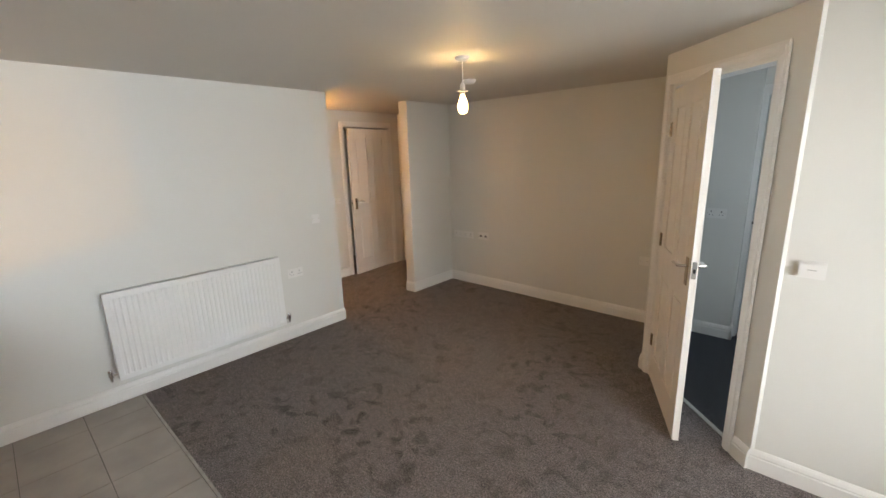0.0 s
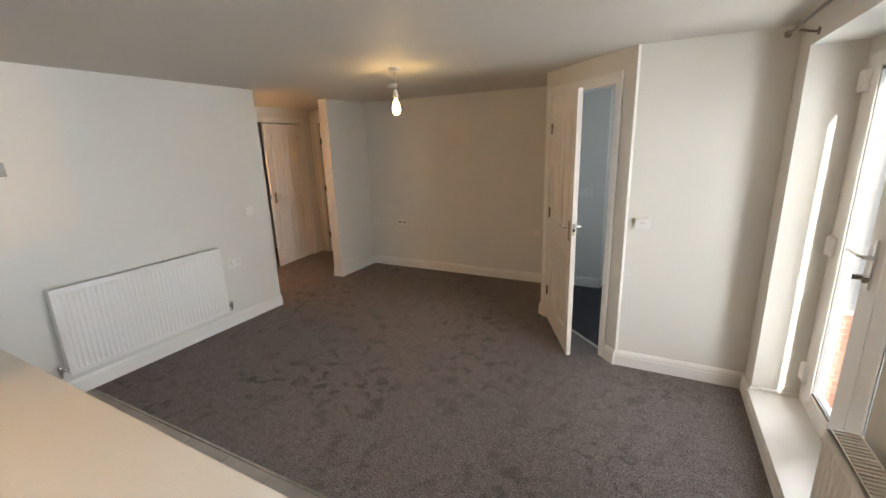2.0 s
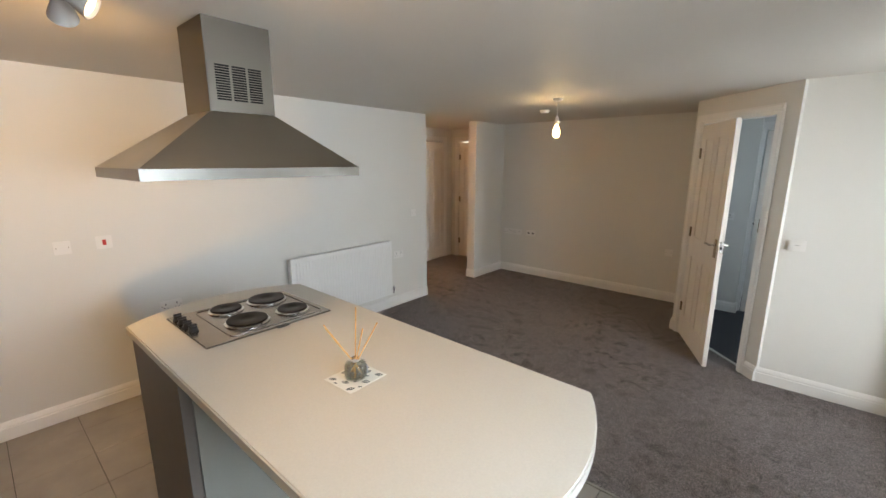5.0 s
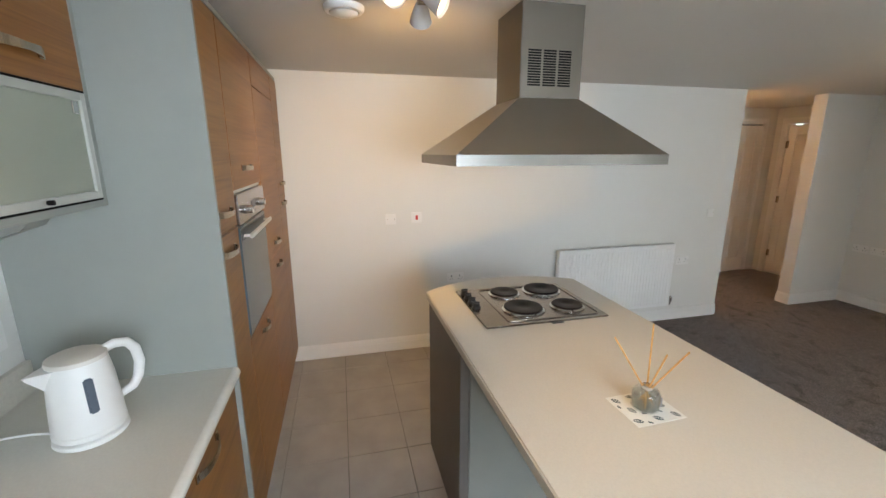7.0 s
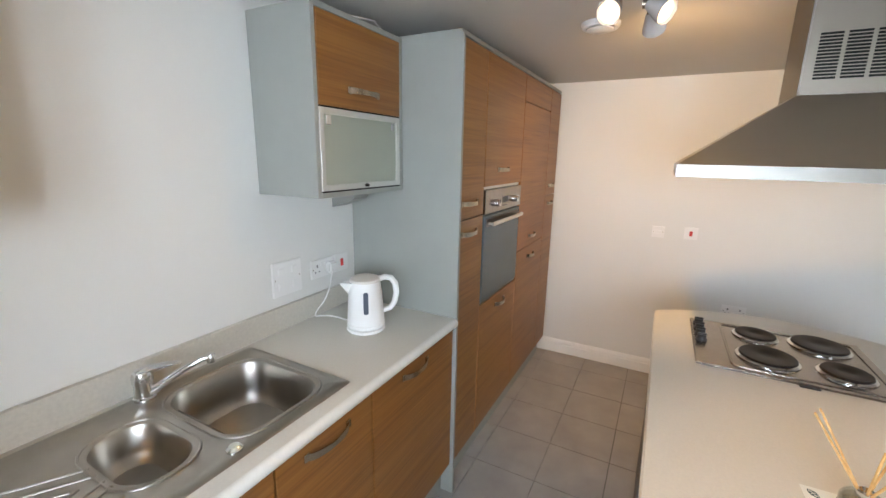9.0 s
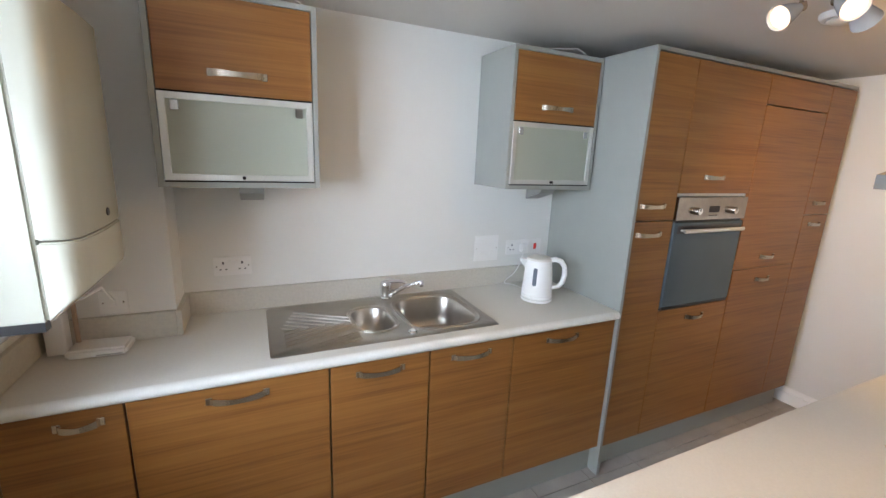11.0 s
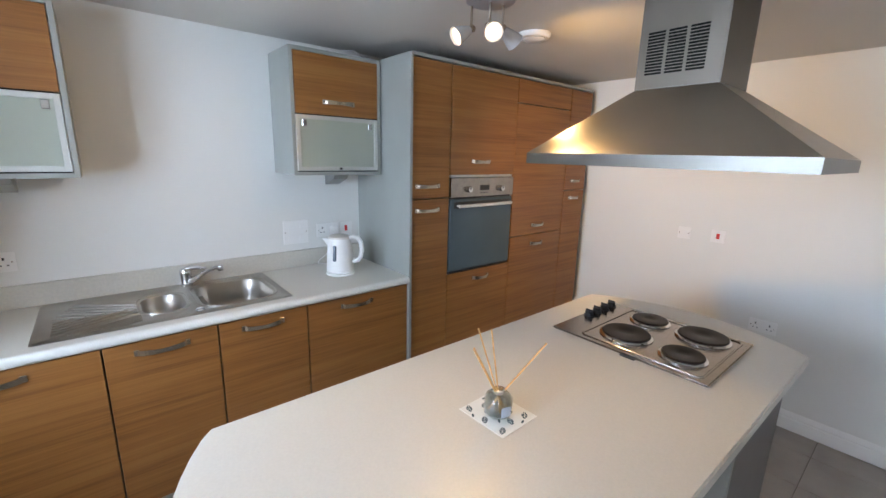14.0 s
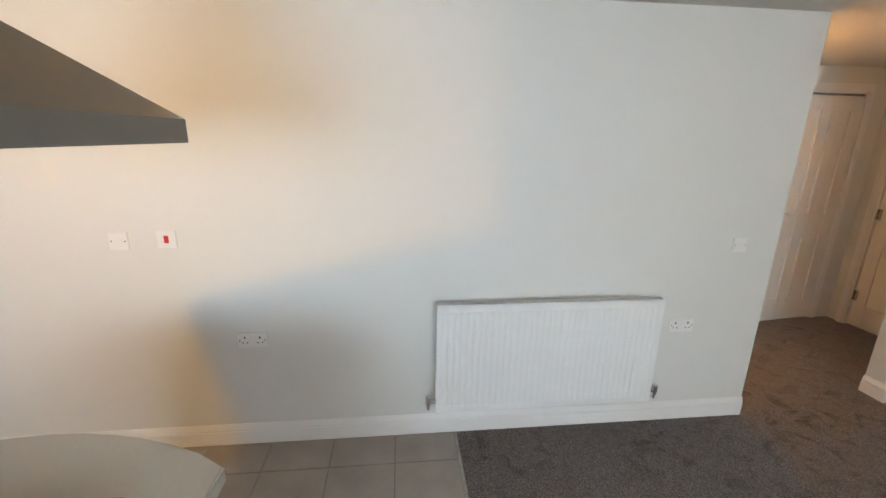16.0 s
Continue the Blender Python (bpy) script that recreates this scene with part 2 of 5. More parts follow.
def carpet(name, base, patch):
    """Cut pile: fibre speckle, tufts and brushed patches."""
    m = bpy.data.materials.new(name)
    m.use_nodes = True
    nt = m.node_tree
    b = nt.nodes["Principled BSDF"]
    b.inputs["Roughness"].default_value, b.inputs["Specular IOR Level"].default_value = 1.0, 0.1
    b.inputs["Sheen Weight"].default_value, b.inputs["Sheen Roughness"].default_value = 0.25, 0.5
    geo = nt.nodes.new("ShaderNodeNewGeometry")

    def noise_at(scale, detail, lo, hi, dist=0.0):
        n, r = nt.nodes.new("ShaderNodeTexNoise"), nt.nodes.new("ShaderNodeMapRange")
        n.inputs["Scale"].default_value, n.inputs["Detail"].default_value, n.inputs["Distortion"].default_value = scale, detail, dist
        nt.links.new(geo.outputs["Position"], n.inputs["Vector"])
        r.inputs["From Min"].default_value, r.inputs["From Max"].default_value = 0.3, 0.7
        r.inputs["To Min"].default_value, r.inputs["To Max"].default_value = lo, hi
        nt.links.new(n.outputs["Fac"], r.inputs["Value"])
        return n, r.outputs["Result"]

    n_fibre, f1 = noise_at(230, 3, -0.1, 2.2)
    n_tuft, f2 = noise_at(95, 2, 0.45, 1.55)
    n_patch, f3 = noise_at(9.0, 5, 1 - patch, 1.0, 0.0)
    spread = f3.node
    n_patch.inputs["Distortion"].default_value = 0.8
    spread.inputs["From Min"].default_value, spread.inputs["From Max"].default_value = 0.36, 0.48
    n_mask, fm = noise_at(1.3, 2, 0.1, 1.0)
    mx = nt.nodes.new("ShaderNodeMix")
    mx.inputs[2].default_value = 1.0
    nt.links.new(fm, mx.inputs[0])
    nt.links.new(f3, mx.inputs[3])
    f3 = mx.outputs[0]
    n_big, f4 = noise_at(24, 3, 0.82, 1.16)
    cur = None
    for f in (f1, f2, f3, f4):
        if cur is None:
            cur = f
            continue
        k = nt.nodes.new("ShaderNodeMath")
        k.operation = "MULTIPLY"
        nt.links.new(cur, k.inputs[0])
        nt.links.new(f, k.inputs[1])
        cur = k.outputs[0]
    col = nt.nodes.new("ShaderNodeVectorMath")
    col.operation = "SCALE"
    col.inputs[0].default_value = base
    nt.links.new(cur, col.inputs["Scale"])
    nt.links.new(col.outputs[0], b.inputs["Base Color"])
    bp = nt.nodes.new("ShaderNodeBump")
    bp.inputs["Strength"].default_value, bp.inputs["Distance"].default_value = 0.9, 0.006
    nt.links.new(cur, bp.inputs["Height"])
    nt.links.new(bp.outputs["Normal"], b.inputs["Normal"])
    return m


def brushed(name, base, rough, stretch, streak=0.04):
    """Brushed metal whose grain runs along the axis of the smallest number in stretch."""
    return mat(name, base, rough, metal=1, var=streak, scale=6, stretch=stretch, bump=0.03, bump_scale=8, dist=0.0003, rough_var=0.08)


M_WOOD = wood("oak_veneer", (0.172, 0.066, 0.014), (0.232, 0.094, 0.020), (0.288, 0.126, 0.030))
M_CARPET = carpet("carpet", (0.240, 0.202, 0.193), 0.62)
M_CARPET2 = carpet("lobby_carpet", (0.03, 0.034, 0.045), 0.1)
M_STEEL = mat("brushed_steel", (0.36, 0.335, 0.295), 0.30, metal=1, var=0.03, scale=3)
# chimney copy of the steel, darkened to offset the window lamp's reflection
M_STEEL_DIMMED = mat("brushed_steel_dimmed", (0.20, 0.18, 0.15), 0.42, metal=1, var=0.02, scale=3)
M_HOB = mat("hob_steel", (0.34, 0.31, 0.28), 0.22, metal=1, var=0.08, scale=25, rough_var=0.06)
M_SINK = mat("sink_steel", (0.42, 0.39, 0.345), 0.32, metal=1, var=0.06, scale=14, bump=0.05, bump_scale=300, rough_var=0.06)
M_NICKEL = mat("satin_nickel", (0.54, 0.47, 0.38), 0.25, metal=1, var=0.02, scale=4)
M_IRON = mat("cast_iron_plate", (0.010, 0.007, 0.006), 0.42, var=0.3, scale=40, bump=0.15, bump_scale=150, spec=0.25)
M_FROST = glass("frosted_glass", (0.45, 0.48, 0.39), 0.45)
M_FROST.node_tree.nodes["Principled BSDF"].inputs["Transmission Weight"].default_value = 0.3
M_GLASS = glass("clear_glass", (1, 1, 1), 0.0)
M_BOTTLE = thin_glass("thin_bottle_glass")
M_SLOT = mat("dark_slot", (0.012, 0.012, 0.012), 0.9, var=0.1, spec=0.1)
M_ALU = mat("aluminium_frame", (0.62, 0.62, 0.58), 0.38, metal=0.6, var=0.03)
M_RED = mat("red_rocker", (0.55, 0.03, 0.02), 0.35, var=0.05)
M_BOILER = mat("boiler_enamel", (0.46, 0.45, 0.36), 0.26, var=0.01, scale=2, coat=0.3)
M_BULB = glow("lit_bulb", (1.0, 0.62, 0.26), 7)
M_SPOTGLOW = glow("lit_spot", (1.0, 0.66, 0.36), 2.0)
M_SHADEGLASS = mat("opal_spot_shade", (0.50, 0.48, 0.46), 0.25, var=0.02)
M_GAUGE = mat("smoked_gauge", (0.10, 0.12, 0.15), 0.2, var=0.05)
M_OVENGLASS = mat("oven_glass", (0.085, 0.115, 0.13), 0.14, var=0.08, scale=3, spec=0.25)
M_REED = mat("reed_stick", (0.58, 0.34, 0.12), 0.7, var=0.15, scale=60)
M_PAPER = mat("printed_coaster", (0.75, 0.76, 0.72), 0.8, var=0.03)
M_INK = mat("dark_leaf_print", (0.05, 0.08, 0.09), 0.8, var=0.2, scale=80)
M_BRICK = mat("red_brick", (0.36, 0.13, 0.08), 0.85, var=0.25, scale=12, bump=0.4, bump_scale=60, dist=0.003)
M_MORTAR = mat("mortar", (0.42, 0.40, 0.36), 0.9, var=0.1, scale=30)
M_GASKET = mat("grey_gasket", (0.12, 0.12, 0.12), 0.6, var=0.1)
M_CABLE = mat("grey_flex", (0.35, 0.34, 0.32), 0.5, var=0.05)
M_BRASSY = mat("pole_nickel", (0.20, 0.17, 0.13), 0.3, metal=1, var=0.05)


# ---- the shell ----
C = 2.215         # ceiling height
XW, XE = -3.43, 0.755
YS, YN = -2.43, 4.00
HX, HY = -4.70, 4.27   # hall walls
DH = 2.03         # door openings

tagged(part("floor", box(-5.8, 1.2, -2.8, 5.2, -0.15, -0.012), M_GROUT), "grey grout and screed floor under the tiles", kind="structure")
TILE_Y = 0.484
tagged(part("carpet", box(-5.6, 1.05, TILE_Y + 0.012, 4.9, -0.012, 0.0), M_CARPET), "dark taupe-grey cut pile carpet with footmarks", kind="structure")
tagged(part("ceiling", box(-5.8, 1.2, -2.8, 5.2, C, C + 0.15), M_CEIL_SHADED), "off-white painted flat ceiling, colour lowered for shade", kind="structure")

wall("wall_west", XW - 0.12, XW, YS - 0.12, 2.25)
wall("wall_south", XW - 0.12, XE + 0.3, YS - 0.15, YS)
wall("wall_nib", -3.585, -3.455, 3.29, YN + 0.12)
wall("wall_north", -3.455, -0.79, YN, YN + 0.12)
wall("hall_wall_south", HX - 0.12, XW - 0.12, 0.9, 1.02)
HD0, HD1 = 3.29, 4.07
wall("hall_wall_west", HX - 0.12, HX, 1.02, HD0)
wall("hall_wall_west_pier", HX - 0.12, HX, HD1, HY + 0.12)
wall("hall_wall_west_head", HX - 0.12, HX, HD0, HD1, DH)
wall("hall_wall_north", HX, -4.56, HY, HY + 0.12)
wall("hall_wall_north_pier", -3.78, -3.455, HY, HY + 0.12)
wall("hall_wall_north_head", -4.56, -3.78, HY, HY + 0.12, DH)
wall("hall_wall_east", -3.585, -3.455, YN + 0.12, HY)
wall("store_wall_west", HX - 1.0, HX - 0.9, 2.9, 4.6)
wall("store_wall_south", HX - 0.9, HX - 0.12, 2.9, 3.0)
wall("store_wall_north", HX - 0.9, HX - 0.12, 4.5, 4.6)
wall("store_wall_back", HX - 0.12, -3.4, 4.9, 5.0)
wall("lobby_wall_west", -0.79, -0.69, 3.13, 4.05)
wall("lobby_wall_north", -0.79, -0.36, 4.05, 4.25)
wall("lobby_wall_far_head", -0.36, XE, 4.15, 4.25, DH + 0.03)
wall("lobby_wall_far_pier", 0.455, XE, 4.15, 4.25, 0, DH + 0.03)
wall("lobby_wall_back", -0.5, XE + 0.3, 4.9, 5.0)
wall("bump_wall", -0.045, XE, 2.38, 2.48)
DA, DB = Vector((-0.79, 3.10, 0)), Vector((-0.045, 2.365, 0))
DU = (DB - DA).normalized()
DN = Vector((DU.y, -DU.x, 0))       # into the room
DLEN = (DB - DA).length
DIAG = Matrix(((DU.x, -DN.x, 0, DA.x), (DU.y, -DN.y, 0, DA.y), (0, 0, 1, 0), (0, 0, 0, 1)))  # x along, y away from the room
WESTD = Matrix(((0, -1, 0, HX), (1, 0, 0, 0), (0, 0, 1, 0), (0, 0, 0, 1)))
NORTHD = Matrix(((1, 0, 0, 0), (0, 1, 0, HY), (0, 0, 1, 0), (0, 0, 0, 1)))
FARD = Matrix(((1, 0, 0, 0), (0, 1, 0, 4.15), (0, 0, 1, 0), (0, 0, 0, 1)))


def moved(bm, m):
    bmesh.ops.transform(bm, matrix=m, verts=bm.verts)
    return bm


O0, O1 = 0.09, 0.885
for n, b in (("wall_diagonal_left", box(0, O0, 0, 0.1, 0, 2.3)), ("wall_diagonal_right", box(O1, DLEN, 0, 0.1, 0, 2.3)), ("wall_diagonal_head", box(O0, O1, 0, 0.1, DH, 2.3))):
    tagged(part(n, moved(b, DIAG), M_WALL), "off-white painted plaster wall", kind="structure")

# lobby carpet, 3 mm proud of the room's
lc = [(-0.69, 4.19), (-0.69, 3.13), (DA.x - DN.x * 0.05 + DU.x * 0.05, DA.y - DN.y * 0.05 + DU.y * 0.05), (DB.x - DN.x * 0.05, DB.y - DN.y * 0.05), (XE - 0.01, 2.49), (XE - 0.01, 4.19)]
tagged(part("lobby_carpet", prism(lc, 0.0, 0.004), M_CARPET2), "near-black short pile lobby carpet", kind="structure")

# east wall round the glazed door and the windows
FD0, FD1, FDT = 0.84, 2.17, 2.075     # glazed door opening
XK = 0.69          # kitchen side of the east wall stands further in
KW0, KW1, KWB, KWT = -1.523, -0.15, 1.06, 2.03   # kitchen window opening
LW0, LW1, LWB, LWT = 2.95, 3.65, 0.95, 2.0     # lobby window opening
T = 0.30
wall("wall_east_corner", XE, XE + T, FD1, LW0)
wall("wall_east_lobby_below", XE, XE + T, LW0, LW1, 0, LWB)
wall("wall_east_lobby_above", XE, XE + T, LW0, LW1, LWT)
wall("wall_east_lobby", XE, XE + T, LW1, 4.9)
wall("wall_east_head", XE, XE + T, FD0, FD1, FDT)
wall("wall_east_pier", XE, XE + T, KW1, FD0)
wall("wall_east_pier_kitchen", XK, XE, KW1, -0.10)
wall("wall_east_below", XK, XE + T, KW0, KW1, 0, KWB)
wall("wall_east_above", XK, XE + T, KW0, KW1, KWT)
wall("wall_east_end", XK, XE + T, YS, KW0)
wall("pipe_boxing", 0.29, XK, YS, -2.235, 0, C - 0.002)
wall("roof_slab", -5.8, 1.2, -2.8, 5.2, C + 0.15, C + 0.4, label="plain concrete roof slab")

tagged(part("ground", box(-400, 400, -400, 400, -3.2, -3.0), mat("ground", (0.28, 0.28, 0.26), 0.9, var=0.2, scale=0.5)), "pale grey paved ground outside", kind="structure")

# unseen blocks added outside, south of both openings, to limit the sun
wall("sun_block", XE + T, XE + T + 0.2, FD0 - 0.3, FD0, label="unseen block added beside the glazed door to cut the sun")
wall("sun_block", XE + T, XE + T + 0.15, KW0 - 0.3, KW0, label="unseen block added beside the kitchen window to cut the sun")

# skirting boards
skirting((XW, YS), (XW, 2.25), (1, 0))
skirting((XW, 2.25), (XW - 0.12, 2.25), (0, 1))
skirting((-3.455, 3.29), (-3.455, YN), (1, 0))
skirting((-3.585, 3.29), (-3.437, 3.29), (0, -1))
skirting((-3.437, YN), (-0.79, YN), (0, -1))
skirting((-0.79, YN - 0.018), (-0.79, 3.10), (-1, 0))
skirting((DA.x, DA.y), (DA.x + DU.x * (O0 - 0.058), DA.y + DU.y * (O0 - 0.058)), (DN.x, DN.y))
skirting((DA.x + DU.x * (O1 + 0.058), DA.y + DU.y * (O1 + 0.058)), (DB.x, DB.y), (DN.x, DN.y))
skirting((-0.055, 2.38), (XE, 2.38), (0, -1))
skirting((XE, 2.362), (XE, FD1 + 0.002), (-1, 0))
skirting((XE, FD1), (XE, FD0), (-1, 0), 0.10)
skirting((XE, FD0 - 0.002), (XE, -0.10), (-1, 0))
skirting((XK, -0.10), (XK, -1.79), (-1, 0))
skirting((HX, 1.02), (HX, HD0 - 0.062), (1, 0))
skirting((-0.69, 4.05), (-0.342, 4.05), (0, -1))
skirting((-0.36, 4.032), (-0.36, 4.130), (1, 0))
skirting((-0.69, 3.13), (-0.69, 4.05), (1, 0))

sill = thing("door_sill", (0.88, 1.5, 0.1), "white gloss painted sill board below the glazed door", "sill")
part("board", box(0.733, 0.99, FD0, FD1, 0.102, 0.122, 0.003), M_TRIM, sill)
part("riser", box(0.757, 0.985, FD0, FD1, 0, 0.10), M_TRIM, sill)
part("upstand", box(0.745, 0.985, FD1 - 0.014, FD1, 0.123, 0.145, 0.003), M_TRIM, sill)
strip = tagged(part("threshold_strip", box(XW + 0.019, XE - 0.019, TILE_Y - 0.004, TILE_Y + 0.012, -0.008, 0.003, 0.002), mat("worn_aluminium", (0.42, 0.40, 0.36), 0.45, metal=0.8, var=0.15, scale=20)), "dull metal trim between carpet and tiles", kind="structure")
tagged(part("threshold_strip", moved(box(O0 + 0.03, O1 - 0.03, 0.04, 0.066, 0.0, 0.008, 0.002), DIAG), M_ALU), "slim metal threshold bar in the doorway", kind="structure")


# ---- doors ----
def doorframe(name, m, a, b, depth=0.1):
    """Architraves and lining round an opening from a to b along the wall's own x."""
    f = tagged(new(name), "white gloss door lining with moulded architrave", "door frame")
    f.matrix_world = m @ Matrix.Translation(((a + b) / 2, 0, 0))
    a, b = -(b - a) / 2, (b - a) / 2
    w, g = 0.060, 0.004
    for n, x0, x1, z0, z1 in (("architrave_leg", a - w + 0.008, a + 0.008, 0, DH - 0.008), ("architrave_leg", b - 0.008, b + w - 0.008, 0, DH - 0.008), ("architrave_head", a - w + 0.008, b + w - 0.008, DH - 0.008, DH + w - 0.008)):
        bm = box(x0, x1, -0.017, -g, z0, z1, 0.004, 2)
        if n == "architrave_leg":
            box(x0 + 0.018, x1 - 0.014, -0.0205, -0.016, z0, z1, 0.0015, 1, bm)
        else:
            box(x0 + 0.018, x1 - 0.018, -0.0205, -0.016, z0 + 0.014, z1 - 0.018, 0.0015, 1, bm)
        part(n, bm, M_TRIM, f, local=True)
    for n, x0, x1, z0, z1 in (("jamb", a, a + 0.022, 0, DH), ("jamb", b - 0.022, b, 0, DH), ("lining_head", a + 0.022, b - 0.022, DH - 0.022, DH)):
        part(n, box(x0, x1, -0.002, depth + 0.002, z0, z1), M_TRIM, f, local=True)
    return f


def panel_door(name, m, width, label, handle_far=True, hinge_side=-1):
    """A moulded four-panel door: its own x runs from the hinge, y is its thickness, faces at 0 and 0.035."""
    d = tagged(new(name), label, "door")
    d.matrix_world = m
    h, t = 1.981, 0.035
    st, mid = 0.105, 0.095
    cx = width / 2
    cols = ((st, cx - mid / 2), (cx + mid / 2, width - st))
    rows_ = ((0.20, 0.80), (0.99, h - 0.12))
    bm = box(0, width, 0.010, t - 0.010, 0.004, h)
    for y0, y1 in ((0, 0.0105), (t - 0.0105, t)):
        for x0, x1 in ((0, st), (cols[0][1], cols[1][0]), (width - st, width)):
            box(x0, x1, y0, y1, 0.004, h, 0.0015, 1, bm)
        for x0, x1 in cols:
            for z0, z1 in ((0.004, rows_[0][0]), (rows_[0][1], rows_[1][0]), (rows_[1][1], h)):
                box(x0 - 0.001, x1 + 0.001, y0 + 0.0002, y1 - 0.0002, z0, z1, 0.0015, 1, bm)
    part("leaf", bm, M_DOOR, d, local=True)
    for x0, x1 in cols:
        for z0, z1 in rows_:
            for y0, y1 in ((0.0030, 0.0105), (t - 0.0105, t - 0.0030)):
                part("panel", box(x0 + 0.026, x1 - 0.026, y0, y1, z0 + 0.026, z1 - 0.026, 0.0065, 2), M_DOOR, d, local=True)
    hx = width - 0.06 if handle_far else 0.06
    way = -1 if handle_far else 1
    for side in (-1, 1):
        y0 = 0 if side < 0 else t
        e = new("handle")
        e.parent = d
        e.matrix_basis = Matrix.Translation((hx, y0, 1.0))
        part("backplate", box(-0.021, 0.021, min(0, side * 0.006), max(0, side * 0.006), -0.085, 0.065, 0.002), M_NICKEL, e, local=True)
        part("lever", tube([(0, side * 0.004, 0.02), (0, side * 0.035, 0.02), (0, side * 0.048, 0.02), (way * 0.02, side * 0.052, 0.021), (way * 0.07, side * 0.052, 0.019), (way * 0.105, side * 0.05, 0.012)], [0.009, 0.009, 0.009, 0.009, 0.008, 0.006], 10), M_CHROME, e, local=True, smooth=True)
    part("latch", box(width - 0.0005, width + 0.0012, 0.006, t - 0.006, 0.965, 1.055), M_CHROME, d, local=True)
    part("latch_bolt", box(width + 0.001, width + 0.009, 0.012, t - 0.012, 0.995, 1.015, 0.002), M_BLACK, d, local=True)
    for z in (0.28, 1.02, 1.74):
        bm = cyl((-0.004, -0.004, z - 0.045), (-0.004, -0.004, z + 0.045), 0.006, n=10)
        box(-0.003, 0.028, -0.0015, 0.0005, z - 0.045, z + 0.045, bm=bm)
        part("hinge", bm, M_NICKEL, d, local=True)
    return d


doorframe("door_frame", DIAG, O0, O1)
ang = math.degrees(math.atan2(DU.y, DU.x))
panel_door("door", DIAG @ pose(O0 + 0.026, -0.004, 0.006, 0, 0, -20.5), 0.745, "white moulded four-panel door standing ajar into the lounge")
doorframe("door_frame", WESTD, HD0, HD1, 0.12)
panel_door("door", pose(HX + 0.006, HD1 - 0.026, 0.006, 0, 0, -83) @ Matrix.Translation((0, -0.035, 0)), 0.74, "white moulded four-panel door slightly open to a cupboard")
doorframe("door_frame", NORTHD, -4.56, -3.78, 0.12)
panel_door("door", pose(-4.532, HY + 0.012, 0.006), 0.72, "white moulded four-panel door closed at the hall end")
doorframe("door_frame", FARD, -0.345, 0.455, 0.1)
panel_door("door", pose(0.430, 4.15 + 0.045, 0.006, 0, 0, 180 + 1.5), 0.742, "white panel door nearly shut in the lobby")


# ---- glazed door ----
fd = thing("glazed_door", (1.0, 1.5, 0.122), "white uPVC double glazed garden doors, closed", "glazed door")
X0, X1 = 0.985, 1.045
bm = box(X0, X1, FD0, FD0 + 0.07, 0.123, FDT)
box(X0, X1, FD1 - 0.07, FD1, 0.123, FDT, bm=bm)
box(X0, X1, FD0 + 0.07, FD1 - 0.07, FDT - 0.07, FDT, bm=bm)
box(X0, X1, FD0 + 0.07, FD1 - 0.07, 0.123, 0.16, bm=bm)
part("outer_frame", bm, M_UPVC, fd)
for y0, y1, glass0, glass1 in ((1.545, 2.099, 1.70, 1.975), (0.911, 1.541, 1.035, 1.40)):
    leaf = new("leaf")
    leaf.parent = fd
    leaf.matrix_basis = origin(fd).inverted() @ Matrix.Translation((1.0, (y0 + y1) / 2, 0.16))
    gz0, gz1 = 0.30, 1.90
    bm = box(X0 - 0.012, X1 - 0.01, y0, glass0, 0.163, FDT - 0.073, 0.004)
    box(X0 - 0.012, X1 - 0.01, glass1, y1, 0.163, FDT - 0.073, 0.004, bm=bm)
    box(X0 - 0.012, X1 - 0.01, glass0, glass1, 0.163, 0.262, 0.004, bm=bm)
    box(X0 - 0.012, X1 - 0.01, glass0, glass1, 1.93, FDT - 0.073, 0.004, bm=bm)
    part("sash", bm, M_UPVC, leaf)
    bm = box(X0 - 0.006, X0 + 0.012, glass0, glass0 + 0.006, 0.262, 1.93)
    box(X0 - 0.006, X0 + 0.012, glass1 - 0.006, glass1, 0.262, 1.93, bm=bm)
    box(X0 - 0.006, X0 + 0.012, glass0 + 0.006, glass1 - 0.006, 0.262, 0.276, bm=bm)
    box(X0 - 0.006, X0 + 0.012, glass0 + 0.006, glass1 - 0.006, 1.916, 1.93, bm=bm)
    part("gasket", bm, M_GASKET, leaf)
    p = part("pane", box(X0 + 0.016, X0 + 0.02, glass0, glass1, 0.262, 1.93), M_GLASS, leaf)
    p.visible_shadow = False
for z in (0.33, 1.07, 1.88):
    part("hinge", box(0.95, 0.985, 2.05, 2.13, z - 0.05, z + 0.05, 0.006, 2), M_UPVC, fd)
bm = box(0.962, 0.974, 1.60, 1.628, 0.99, 1.21, 0.004)
part("handle_plate", bm, M_CHROME, fd)
part("handle_lever", tube([(0.965, 1.614, 1.13), (0.93, 1.614, 1.13), (0.922, 1.63, 1.132), (0.922, 1.735, 1.135)], 0.010), M_CHROME, fd, smooth=True)
part("lock_cylinder", cyl((0.972, 1.614, 1.03), (0.945, 1.614, 1.03), 0.012), M_BRASSY, fd, smooth=True)
part("lock_thumbturn", cyl((0.972, 1.70, 1.02), (0.94, 1.70, 1.02), 0.012), M_BRASSY, fd, smooth=True)

